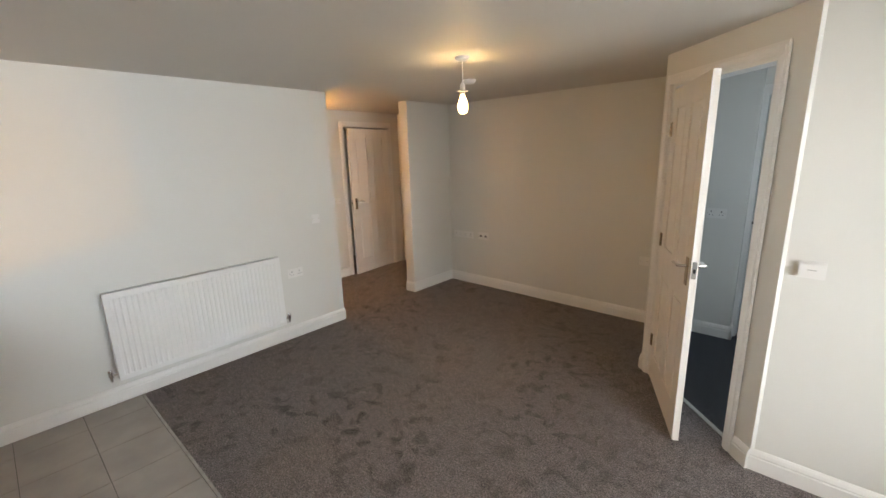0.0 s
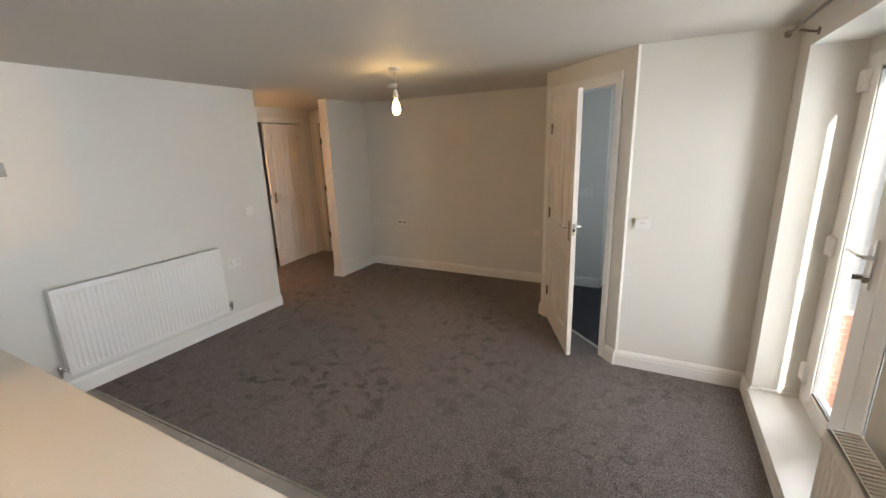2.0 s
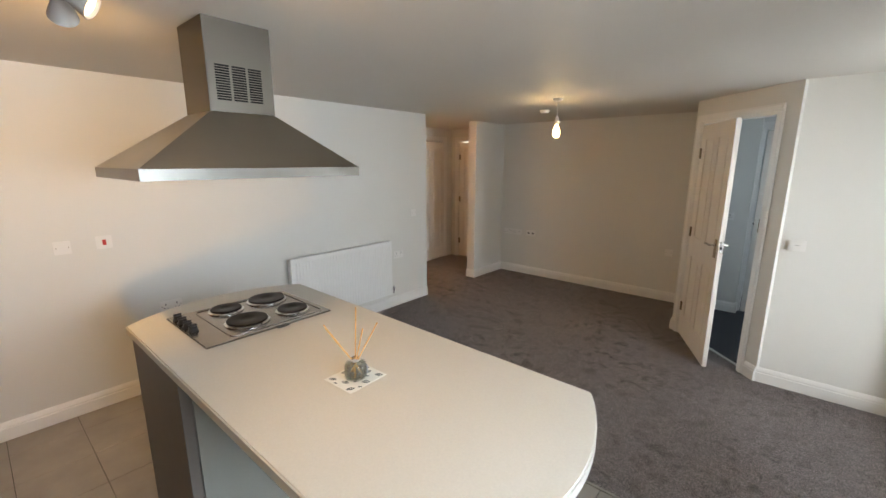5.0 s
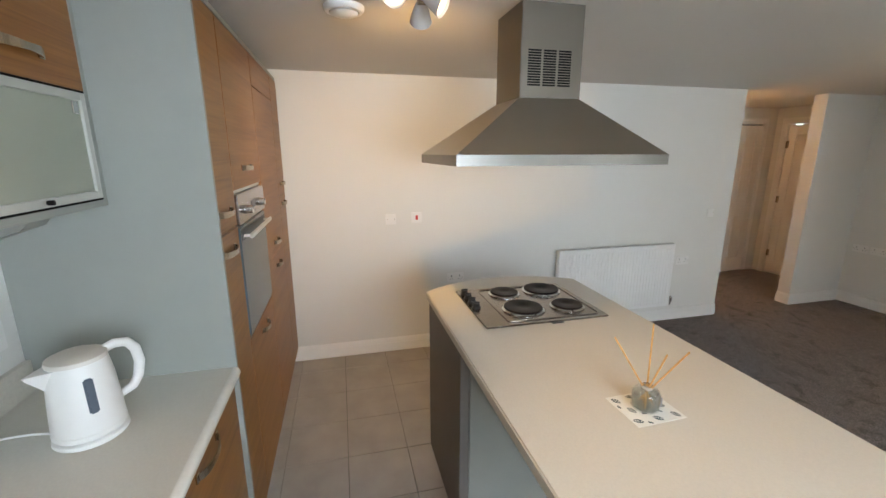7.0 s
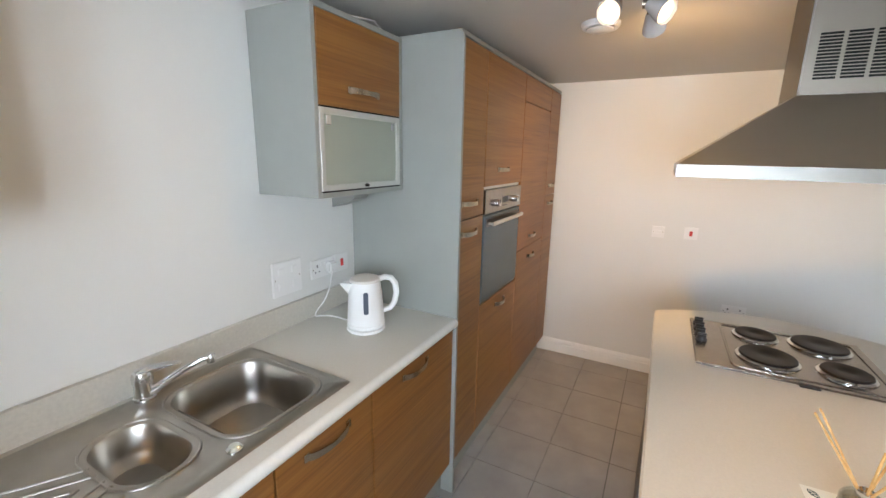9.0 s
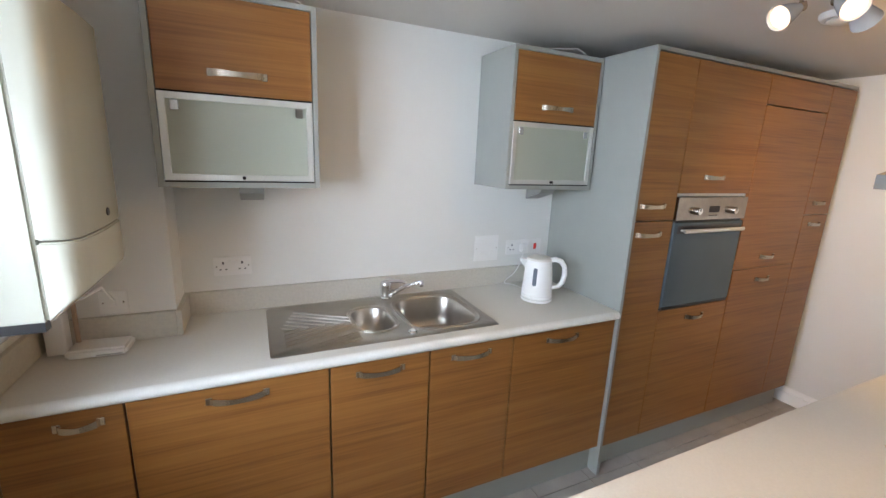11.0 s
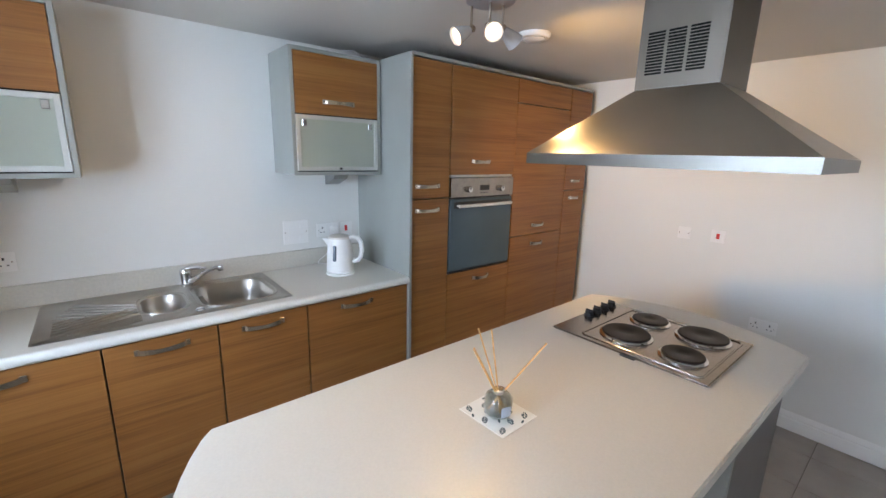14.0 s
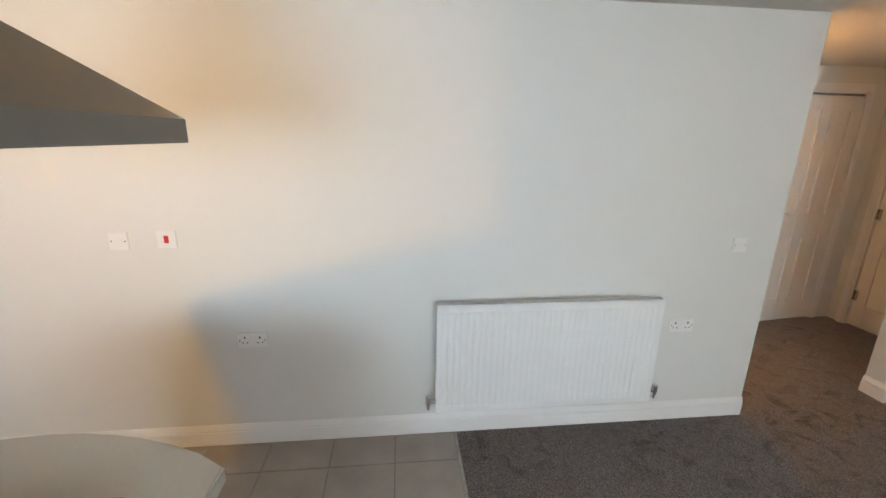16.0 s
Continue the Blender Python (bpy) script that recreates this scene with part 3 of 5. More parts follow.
# ---- kitchen and lobby windows ----
def window(name, y0, y1, z0, z1, mullion=True, label="white uPVC framed window in a painted reveal"):
    w = tagged(new(name), label, kind="structure")
    w.matrix_world = pose(1.0, (y0 + y1) / 2, z0)
    x0, x1 = 0.985, 1.045
    bm = box(x0, x1, y0, y0 + 0.055, z0, z1, 0.003)
    box(x0, x1, y1 - 0.055, y1, z0, z1, 0.003, bm=bm)
    box(x0, x1, y0 + 0.055, y1 - 0.055, z0, z0 + 0.055, 0.003, bm=bm)
    box(x0, x1, y0 + 0.055, y1 - 0.055, z1 - 0.055, z1, 0.003, bm=bm)
    part("window_frame", bm, M_UPVC, w)
    ym = (y0 + y1) / 2
    bays = ((y0 + 0.055, ym - 0.03), (ym + 0.03, y1 - 0.055)) if mullion else ((y0 + 0.055, y1 - 0.055),)
    if mullion:
        part("mullion", box(x0, x1, ym - 0.03, ym + 0.03, z0 + 0.055, z1 - 0.055), M_UPVC, w)
    for a, b in bays:
        s = 0.045
        bm = box(x0 - 0.012, x1 - 0.01, a, a + s, z0 + 0.055, z1 - 0.055, 0.003)
        box(x0 - 0.012, x1 - 0.01, b - s, b, z0 + 0.055, z1 - 0.055, 0.003, bm=bm)
        box(x0 - 0.012, x1 - 0.01, a + s, b - s, z0 + 0.055, z0 + 0.055 + s, 0.003, bm=bm)
        box(x0 - 0.012, x1 - 0.01, a + s, b - s, z1 - 0.055 - s, z1 - 0.055, 0.003, bm=bm)
        part("sash", bm, M_UPVC, w)
        bm = box(x0 - 0.006, x0 + 0.01, a + s, a + s + 0.008, z0 + 0.1, z1 - 0.1)
        box(x0 - 0.006, x0 + 0.01, b - s - 0.008, b - s, z0 + 0.1, z1 - 0.1, bm=bm)
        box(x0 - 0.006, x0 + 0.01, a + s + 0.008, b - s - 0.008, z0 + 0.1, z0 + 0.108, bm=bm)
        part("gasket", bm, M_GASKET, w)
        p = part("pane", box(x0 + 0.016, x0 + 0.02, a + s, b - s, z0 + 0.1, z1 - 0.1), M_GLASS, w)
        p.visible_shadow = False
    part("window_sill", box((XK if mullion else XE) - 0.004, 0.985, y0, y1, z0 - 0.02, z0 + 0.004, 0.003), M_TRIM, w)
    return w


window("window_1", KW0, KW1, KWB, KWT)
window("window_2", LW0, LW1, LWB, LWT, False)

# brick pier outside, past the glazed door
pier = thing("brick_pier", (2.17, 5.31, -3), "sunlit red brick gate pier outside the glazed door", "brick pier")
part("core", box(2.07, 2.27, 5.21, 5.41, -3.0, -0.36), M_MORTAR, pier)
part("capstone", box(2.04, 2.30, 5.18, 5.44, -0.36, -0.30, 0.006), M_MORTAR, pier)


# ---- kitchen ----
CT = 0.935


def bow_handle(parent, x0, x1, y, z, name="handle"):
    """A bowed flat metal pull standing 30 mm proud of a front that faces +y."""
    bm = bmesh.new()
    n, w, t = 14, 0.010, 0.004
    prev = None
    for i in range(n + 1):
        a = i / n
        x = x0 + (x1 - x0) * a
        out = 0.025 * math.sin(math.pi * a) ** 0.55
        hw = w * (0.8 + 0.3 * abs(math.cos(math.pi * a)))
        zz = z - 0.002 * math.sin(math.pi * a)
        r = [bm.verts.new((x, y + out + dy, zz + dz)) for dy, dz in ((0, -hw), (t, -hw), (t, hw), (0, hw))]
        if prev:
            for k in range(4):
                bm.faces.new((prev[k], prev[(k + 1) % 4], r[(k + 1) % 4], r[k]))
        else:
            bm.faces.new(r)
        prev = r
    bm.faces.new(prev[::-1])
    for x in (x0, x1):
        box(x - 0.010, x + 0.010, y, y + 0.006, z - 0.013, z + 0.013, 0.002, bm=bm)
    bmesh.ops.recalc_face_normals(bm, faces=bm.faces)
    return part(name, bm, M_NICKEL, parent)


def front(parent, x0, x1, z0, z1, y, handle=None, name="door"):
    """A veneered front, facing +y, with its handle as a part of it."""
    e = part(name, box(x0 + 0.0022, x1 - 0.0022, y - 0.018, y, z0, z1, 0.0012), M_WOOD, parent)
    if handle:
        bow_handle(e, handle[0], handle[1], y, handle[2])
    return e


# worktop with the sink cut-out
SX0, SX1, SY0, SY1 = -0.945, -0.020, -2.392, -1.905
k = thing("worktop", (-0.4, -2.1, CT - 0.04), "pale stone-effect laminate worktop along the kitchen wall", "worktop")
FRONT = -1.855


def board_with_hole(outline, hole, z0, z1):
    """A flat board with one cut-out, as a single closed mesh."""
    bm = bmesh.new()
    loops = []
    for z in (z0, z1):
        es, vs2 = [], []
        for pts in (outline, hole):
            vs = [bm.verts.new((x, y, z)) for x, y in pts]
            es += [bm.edges.new((vs[i], vs[(i + 1) % len(vs)])) for i in range(len(vs))]
            vs2.append(vs)
        bmesh.ops.triangle_fill(bm, use_beauty=True, edges=es)
        loops.append(vs2)
    for a, b in zip(*loops):
        for i in range(len(a)):
            bm.faces.new((a[i], a[(i + 1) % len(a)], b[(i + 1) % len(b)], b[i]))
    bmesh.ops.recalc_face_normals(bm, faces=bm.faces)
    return bm


hole = [(SX0 + 0.02, SY0 + 0.02), (-0.33, SY0 + 0.02), (-0.33, SY1 - 0.02), (SX0 + 0.02, SY1 - 0.02)]
part("slab", board_with_hole([(-1.585, YS), (0.29, YS), (0.29, -2.235), (XK, -2.235), (XK, FRONT), (-1.585, FRONT)], hole, CT - 0.04, CT), M_WORKTOP, k)
bm = cyl((-1.585, FRONT, CT - 0.02), (XK, FRONT, CT - 0.02), 0.0199, n=20)
part("rounded_edge", bm, mat("worktop_edge", (0.66, 0.65, 0.60), 0.3, var=0.03, scale=60), k, smooth=True)
# upstand colour, darker and browner than the worktop's
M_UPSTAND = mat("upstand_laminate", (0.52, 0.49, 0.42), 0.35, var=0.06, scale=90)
UPS = 0.100
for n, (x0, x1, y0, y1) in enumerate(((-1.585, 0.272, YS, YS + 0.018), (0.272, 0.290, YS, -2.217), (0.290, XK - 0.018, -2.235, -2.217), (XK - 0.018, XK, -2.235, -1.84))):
    u = thing("upstand", ((x0 + x1) / 2, (y0 + y1) / 2, CT), "laminate upstand at the back of the worktop, darker than its top", "upstand", group="worktop upstands")
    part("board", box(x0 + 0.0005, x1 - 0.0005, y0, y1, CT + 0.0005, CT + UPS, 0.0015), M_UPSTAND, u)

# base units
UNITS = ((0.385, 0.684, 0.43, 0.555), (-0.210, 0.383, -0.014, 0.179), (-0.598, -0.212, -0.496, -0.302), (-0.991, -0.600, -0.882, -0.689), (-1.585, -0.993, -1.357, -1.165))
for x0, x1, h0, h1 in UNITS:
    u = thing("base_unit", ((x0 + x1) / 2, -2.1, 0), "oak-veneer base unit with a satin metal bow handle" if x1 - x0 < 0.5 else "wide oak-veneer base unit with a satin metal bow handle", "kitchen cabinet", group="base units")
    # sides coloured dark to stand in for shade in the gaps between doors
    part("side_panel", box(x0, x0 + 0.018, YS + 0.01, -1.884, 0.155, CT - 0.042), M_SHADED, u)
    part("side_panel", box(x1 - 0.018, x1, YS + 0.01, -1.884, 0.155, CT - 0.042), M_SHADED, u)
    part("base_panel", box(x0 + 0.018, x1 - 0.018, YS + 0.01, -1.879, 0.155, 0.173), M_GREY, u)
    part("back_panel", box(x0 + 0.018, x1 - 0.018, YS + 0.01, YS + 0.02, 0.173, CT - 0.042), M_GREY, u)
    front(u, x0, x1, 0.172, CT - 0.046, -1.86, (h0 + 0.012, h1 - 0.012, 0.845))
    for lx in (x0 + 0.05, x1 - 0.05):
        for ly in (-2.3, -1.95):
            part("leg", cyl((lx, ly, 0), (lx, ly, 0.155), 0.02, n=10), M_BLACK, u)
fil = thing("filler_strip", (0.684, -1.84, 0.2), "narrow oak filler strip beside the wall", "panel")
part("strip", box(0.6845, XK - 0.0005, -1.88, -1.862, 0.172, CT - 0.046), M_WOOD, fil)
pl = thing("plinth", (-0.4, -1.9, 0), "grey kick board under the base units", "plinth")
part("board", box(-1.585, XK - 0.02, -1.925, -1.908, 0.002, 0.153), M_GREY, pl)
pl = thing("plinth", (-2.4, -1.93, 0), "grey kick board under the tall units", "plinth")
part("board", box(-3.335, -1.606, -1.925, -1.908, 0.002, 0.15), M_GREY, pl)
part("cap", box(-1.606, -1.588, -1.925, -1.845, 0.002, 0.15), M_GREY, pl)

ep = thing("end_panel", (-1.596, -2.1, 0), "grey full-height end panel beside the worktop", "panel")
part("board", box(-1.605, -1.587, YS, -1.845, 0.15, 2.125, 0.001), M_GREY, ep)


# tall units: fronts as (z0, z1, handle)
def tall(x0, x1, label, fronts, shelf=0.0):
    u = thing("tall_unit", ((x0 + x1) / 2, -2.1, 0), label, "kitchen cabinet", group="tall units")
    part("side_panel", box(x0, x0 + 0.016, YS + 0.01, -1.88, 0.15, 2.125), M_GREY, u)
    part("side_panel", box(x1 - 0.016, x1, YS + 0.01, -1.88, 0.15, 2.125), M_GREY, u)
    part("back_panel", box(x0 + 0.016, x1 - 0.016, YS + 0.01, YS + 0.02, 0.15, 2.125), M_GREY, u)
    part("base_panel", box(x0 + 0.016, x1 - 0.016, YS + 0.02, -1.88, 0.15, 0.166), M_GREY, u)
    part("top_rail", box(x0, x1, YS + 0.02, -1.862, 2.1255, 2.143, 0.001), M_GREY, u)
    for z0, z1, hd in fronts:
        front(u, x0, x1, z0, z1, -1.86, hd)
    return u


tall(-1.885, -1.606, "narrow tall oak-veneer cupboard with two doors", ((0.16, 1.372, (-1.80, -1.642, 1.31)), (1.377, 2.118, (-1.80, -1.642, 1.447))))
ou = tall(-2.455, -1.887, "tall oak-veneer oven housing with built-in oven", ((0.16, 0.893, (-2.243, -2.111, 0.837)), (1.508, 2.118, (-2.21, -2.066, 1.588))))
part("shelf", box(-2.439, -1.903, YS + 0.02, -1.88, 0.872, 0.89), M_GREY, ou)
part("shelf", box(-2.439, -1.903, YS + 0.02, -1.885, 1.51, 1.526), M_GREY, ou)
tall(-3.055, -2.457, "tall oak-veneer fridge housing with integrated doors", ((0.16, 1.067, (-2.815, -2.688, 1.001)), (1.072, 1.966, (-2.815, -2.688, 1.139)), (1.972, 2.118, None)))
tall(-3.335, -3.057, "narrow tall oak-veneer cupboard beside the side wall", ((0.16, 1.374, (-3.245, -3.130, 1.318)), (1.379, 2.118, (-3.245, -3.130, 1.450))))

ov = thing("oven", (-2.17, -2.1, 0.9), "stainless steel built-in oven with dark glass door", "oven")
part("body", box(-2.43, -1.91, YS + 0.03, -1.89, 0.892, 1.48), M_BLACK, ov)
part("control_panel", box(-2.447, -1.893, -1.889, -1.852, 1.372, 1.490, 0.002), M_HOB, ov)
part("trim_strip", box(-2.44, -1.90, -1.889, -1.868, 1.4935, 1.507, 0.001), M_ALU, ov)
dr = part("door", box(-2.445, -1.895, -1.888, -1.856, 0.912, 1.362, 0.003), M_OVENGLASS, ov)
part("base_trim", box(-2.445, -1.895, -1.888, -1.862, 0.897, 0.909), M_BLACK, ov)
part("vent_gap", box(-2.44, -1.90, -1.888, -1.868, 1.3635, 1.3705), M_BLACK, ov)
bm = tube([(-2.40, -1.856, 1.322), (-2.40, -1.826, 1.322), (-1.95, -1.826, 1.322), (-1.95, -1.856, 1.322)], 0.006)
box(-2.415, -1.935, -1.832, -1.818, 1.312, 1.332, 0.004, bm=bm)
part("handle", bm, M_ALU, dr)
part("glass_band", box(-2.42, -1.92, -1.856, -1.8548, 1.305, 1.345), M_BLACK, dr)
for x in (-2.32, -2.03):
    kn = part("knob", cyl((x, -1.852, 1.42), (x, -1.826, 1.42), 0.019, 0.0165, 24), M_CHROME, ov, smooth=True)
    part("pointer", box(x - 0.003, x + 0.003, -1.8262, -1.8245, 1.42, 1.437), M_BLACK, kn)
part("display", box(-2.215, -2.135, -1.852, -1.8505, 1.412, 1.444), M_BLACK, ov)
bm = bmesh.new()
for i in range(3):
    box(-2.205 + i * 0.026, -2.192 + i * 0.026, -1.852, -1.8505, 1.393, 1.398, bm=bm)
part("button_row", bm, M_BLACK, ov)


# wall units with flaps
def wall_unit(x0, x1, glass_side):
    z0, z1, yf = 1.50, 2.127, -2.13
    u = thing("wall_unit", ((x0 + x1) / 2, -2.28, z0), "grey wall cupboard with oak flap above a frosted glass flap", "kitchen cabinet", group="wall units")
    part("side_panel", box(x0, x0 + 0.018, YS, yf, z0, z1, 0.0008), M_GREY, u)
    part("side_panel", box(x1 - 0.018, x1, YS, yf, z0, z1, 0.0008), M_GREY, u)
    part("base_panel", box(x0 + 0.018, x1 - 0.018, YS, yf, z0, z0 + 0.02), M_GREY, u)
    part("top_panel", box(x0 + 0.018, x1 - 0.018, YS, yf, z1 - 0.018, z1), M_GREY, u)
    part("shelf", box(x0 + 0.018, x1 - 0.018, YS, yf - 0.03, 1.80, 1.815), M_GREY, u)
    part("back", box(x0 + 0.018, x1 - 0.018, YS, YS + 0.01, z0 + 0.02, z1 - 0.018), M_PLASTIC, u)
    a, b = x0 + 0.021, x1 - 0.021
    fl = part("flap", box(a, b, yf - 0.017, yf + 0.001, 1.812, z1 - 0.021, 0.001), M_WOOD, u)
    mid = (a + b) / 2
    bow_handle(fl, mid - 0.082 - 0.0, mid + 0.082, yf + 0.001, 1.876)
    gl = new("glass_flap")
    gl.parent = u
    gl.matrix_basis = origin(u).inverted() @ Matrix.Translation((mid, yf, z0 + 0.03))
    g0, g1, f = z0 + 0.024, 1.806, 0.021
    bm = box(a, a + f, yf - 0.017, yf + 0.001, g0, g1, 0.001)
    box(b - f, b, yf - 0.017, yf + 0.001, g0, g1, 0.001, bm=bm)
    box(a + f, b - f, yf - 0.017, yf + 0.001, g0, g0 + f, 0.001, bm=bm)
    box(a + f, b - f, yf - 0.017, yf + 0.001, g1 - f, g1, 0.001, bm=bm)
    part("frame", bm, M_ALU, gl)
    part("pane", box(a + f, b - f, yf - 0.010, yf - 0.006, g0 + f, g1 - f), M_FROST, gl)
    # black strips that paint the dark of the gaps below and above the pane
    part("gap_strip", box(a, b, yf - 0.012, yf + 0.0005, g0 - 0.0055, g0 - 0.0005), M_SLOT, gl)
    part("gap_strip", box(a, b, yf - 0.012, yf + 0.0005, g1 + 0.0005, g1 + 0.0055), M_SLOT, gl)
    part("knob", cyl((mid, yf + 0.001, g0 + 0.011), (mid, yf + 0.014, g0 + 0.011), 0.006, n=14), M_IRON, gl, smooth=True)
    for x in (a + f + 0.012, b - f - 0.037):
        part("hinge", box(x, x + 0.025, yf - 0.006, yf - 0.001, g1 - f - 0.035, g1 - f - 0.002, 0.002), M_CHROME, gl)
    part("stay", box(b - f - 0.022, b - f - 0.004, yf - 0.05, yf - 0.012, 1.63, 1.68, 0.004), M_CHROME, gl)
    lx = x0 + (x1 - x0) * 0.46
    bm = prism([(-2.29, 1.438), (-2.29, 1.4985), (-2.16, 1.4985), (-2.18, 1.475)], lx - 0.042, lx + 0.042)
    bmesh.ops.transform(bm, matrix=Matrix(((0, 0, 1, 0), (1, 0, 0, 0), (0, 1, 0, 0), (0, 0, 0, 1))), verts=bm.verts)
    bl = thing("cabinet_light", (lx, -2.22, 1.47), "small grey wedge-shaped light under the wall cupboard", "under-cabinet light", group="cabinet lights")
    part("housing", bm, mat("light_housing", (0.30, 0.30, 0.28), 0.4, metal=0.4, var=0.03) if "light_housing" not in bpy.data.materials else bpy.data.materials["light_housing"], bl)
    return u


wall_unit(-0.232, 0.286, 1)
wall_unit(-1.578, -1.064, -1)
# bits left on top of the wall units
lf = thing("leaflet", (-0.05, -2.2, 2.128), "folded white leaflet lying on the wall cupboard", "paper")
bm = moved(box(-0.07, 0.07, -0.05, 0.05, 0.0, 0.004), pose(0.03, -2.19, 2.132, 0, 2.5, 12))
part("sheet", bm, M_PAPER, lf)
for i, (x, x2) in enumerate(((-0.20, -0.10), (-1.5, -1.3))):
    cb = thing("loose_cable", (x, -2.2, 2.128), "loose pale cable lying on top of the wall cupboard", "cable", group="loose cables")
    part("flex", tube([(x, -2.16, 2.13), (x + 0.03, -2.17, 2.15), (x + 0.07, -2.16, 2.158), (x2, -2.18, 2.145), (x2 + 0.05, -2.3, 2.13)], 0.003, 6), M_PLASTIC, cb, smooth=True)


# sink
def rrect(x0, x1, y0, y1, r, n=6):
    out = []
    for cx, cy, a0 in ((x1 - r, y1 - r, 0), (x0 + r, y1 - r, 90), (x0 + r, y0 + r, 180), (x1 - r, y0 + r, 270)):
        for i in range(n + 1):
            a = radians(a0 + 90 * i / n)
            out.append((cx + r * math.cos(a), cy + r * math.sin(a)))
    return out


sink = thing("sink", (-0.5, -2.15, CT), "one and a half bowl stainless steel sink with drainer", "sink")
ZS = CT + 0.006
bm = bmesh.new()


def ring(bm, pts, z):
    vs = [bm.verts.new((x, y, z)) for x, y in pts]
    return vs, [bm.edges.new((vs[i], vs[(i + 1) % len(vs)])) for i in range(len(vs))]


BOWLS = ((-0.892, -0.572, -2.318, -1.955, 0.085, 0.15), (-0.525, -0.355, -2.265, -2.000, 0.075, 0.11))
outer, e0 = ring(bm, rrect(SX0 + 0.008, SX1 - 0.008, SY0 + 0.008, SY1 - 0.008, 0.012, 3), ZS)
allE, tops = list(e0), []
for x0, x1, y0, y1, r, d in BOWLS:
    v, e = ring(bm, rrect(x0, x1, y0, y1, r), ZS)
    tops.append(v)
    allE += e
bmesh.ops.triangle_fill(bm, use_beauty=True, edges=allE)


def bridge(bm, a, b):
    for i in range(len(a)):
        bm.faces.new((a[i], a[(i + 1) % len(a)], b[(i + 1) % len(b)], b[i]))


low, _ = ring(bm, rrect(SX0, SX1, SY0, SY1, 0.014, 3), CT + 0.0005)
bridge(bm, outer, low)
for (x0, x1, y0, y1, r, d), v in zip(BOWLS, tops):
    prev = v
    for off, dz in ((0.004, 0.002), (0.008, 0.010), (0.012, d * 0.6), (0.018, d - 0.03), (0.032, d - 0.008), (0.06, d)):
        nxt, _ = ring(bm, rrect(x0 + off, x1 - off, y0 + off, y1 - off, max(0.015, min(r - off * 0.4, (y1 - y0) / 2 - off - 0.002, (x1 - x0) / 2 - off - 0.002))), ZS - dz)
        bridge(bm, prev, nxt)
        prev = nxt
    bm.faces.new(prev)
bmesh.ops.recalc_face_normals(bm, faces=bm.faces)
part("basin", bm, M_SINK, sink, smooth=True)
# raised rims round the bowls, and drainer ribs
bm = bmesh.new()
for x0, x1, y0, y1, r, d in BOWLS:
    pts = [(x, y, ZS + 0.0005) for x, y in rrect(x0 - 0.012, x1 + 0.012, y0 - 0.012, y1 + 0.012, r + 0.01)]
    tube(pts + pts[:2], 0.0035, 6, bm)
part("rim", bm, M_SINK, sink, smooth=True)
bm = bmesh.new()
for i in range(6):
    xa, ya = -0.130 + 0.012 * i, -2.300 + 0.031 * i
    dx = min((-2.122 - ya) / 0.60, xa + 0.350)
    tube([(xa, ya, ZS), (xa - dx, ya + 0.60 * dx, ZS)], 0.0046, 6, bm)
for i in range(9):
    xa, ya = -0.075 - max(0, i - 4) * 0.050, min(-2.095 + 0.032 * i, -1.950 + 0.003 * i)
    dx = min((ya + 2.116) / 0.36, xa + 0.350)
    if dx > 0.02:
        tube([(xa, ya, ZS), (xa - dx, ya - 0.36 * dx, ZS)], 0.0046, 6, bm)
part("drainer_ribs", bm, M_SINK, sink, smooth=True)
for x0, x1, y0, y1, r, d in BOWLS:
    cx, cy = (x0 + x1) / 2 + 0.02, (y0 + y1) / 2 + 0.03
    w = part("waste", lathe([(0.040, ZS - d + 0.001), (0.040, ZS - d + 0.004), (0.030, ZS - d + 0.004), (0.026, ZS - d + 0.002), (0, ZS - d + 0.002)], (cx, cy, 0)), M_CHROME, sink, smooth=True)
    part("strainer", lathe([(0.024, ZS - d + 0.003), (0.022, ZS - d + 0.007), (0.0, ZS - d + 0.008)], (cx, cy, 0), 16), M_HOB, w, smooth=True)
part("plug_knob", lathe([(0.02, ZS + 0.0), (0.02, ZS + 0.006), (0.013, ZS + 0.012), (0, ZS + 0.013)], (-0.554, -1.940, 0), 20), M_CHROME, sink, smooth=True)
part("overflow", cyl((-0.374, -2.08, ZS - 0.035), (-0.368, -2.08, ZS - 0.035), 0.012), M_CHROME, sink)

tap = thing("mixer_tap", (-0.565, -2.36, CT), "chrome single lever mixer tap behind the sink", "tap")
part("base", lathe([(0.029, ZS), (0.029, ZS + 0.008), (0.025, ZS + 0.012), (0.025, ZS + 0.050), (0.027, ZS + 0.054), (0.028, ZS + 0.074), (0.023, ZS + 0.086), (0.010, ZS + 0.090), (0, ZS + 0.090)], (-0.565, -2.36, 0), 24), M_CHROME, tap, smooth=True)
bm = tube([(-0.556, -2.365, ZS + 0.078), (-0.585, -2.352, ZS + 0.089), (-0.620, -2.338, ZS + 0.090), (-0.655, -2.325, ZS + 0.083)], [0.018, 0.014, 0.010, 0.006], 12)
part("lever", bm, M_CHROME, tap, smooth=True)
part("spout", tube([(-0.572, -2.352, ZS + 0.016), (-0.598, -2.333, ZS + 0.036), (-0.645, -2.295, ZS + 0.073), (-0.685, -2.262, ZS + 0.098), (-0.703, -2.250, ZS + 0.102)], [0.016, 0.013, 0.010, 0.009, 0.009], 12), M_CHROME, tap, smooth=True)
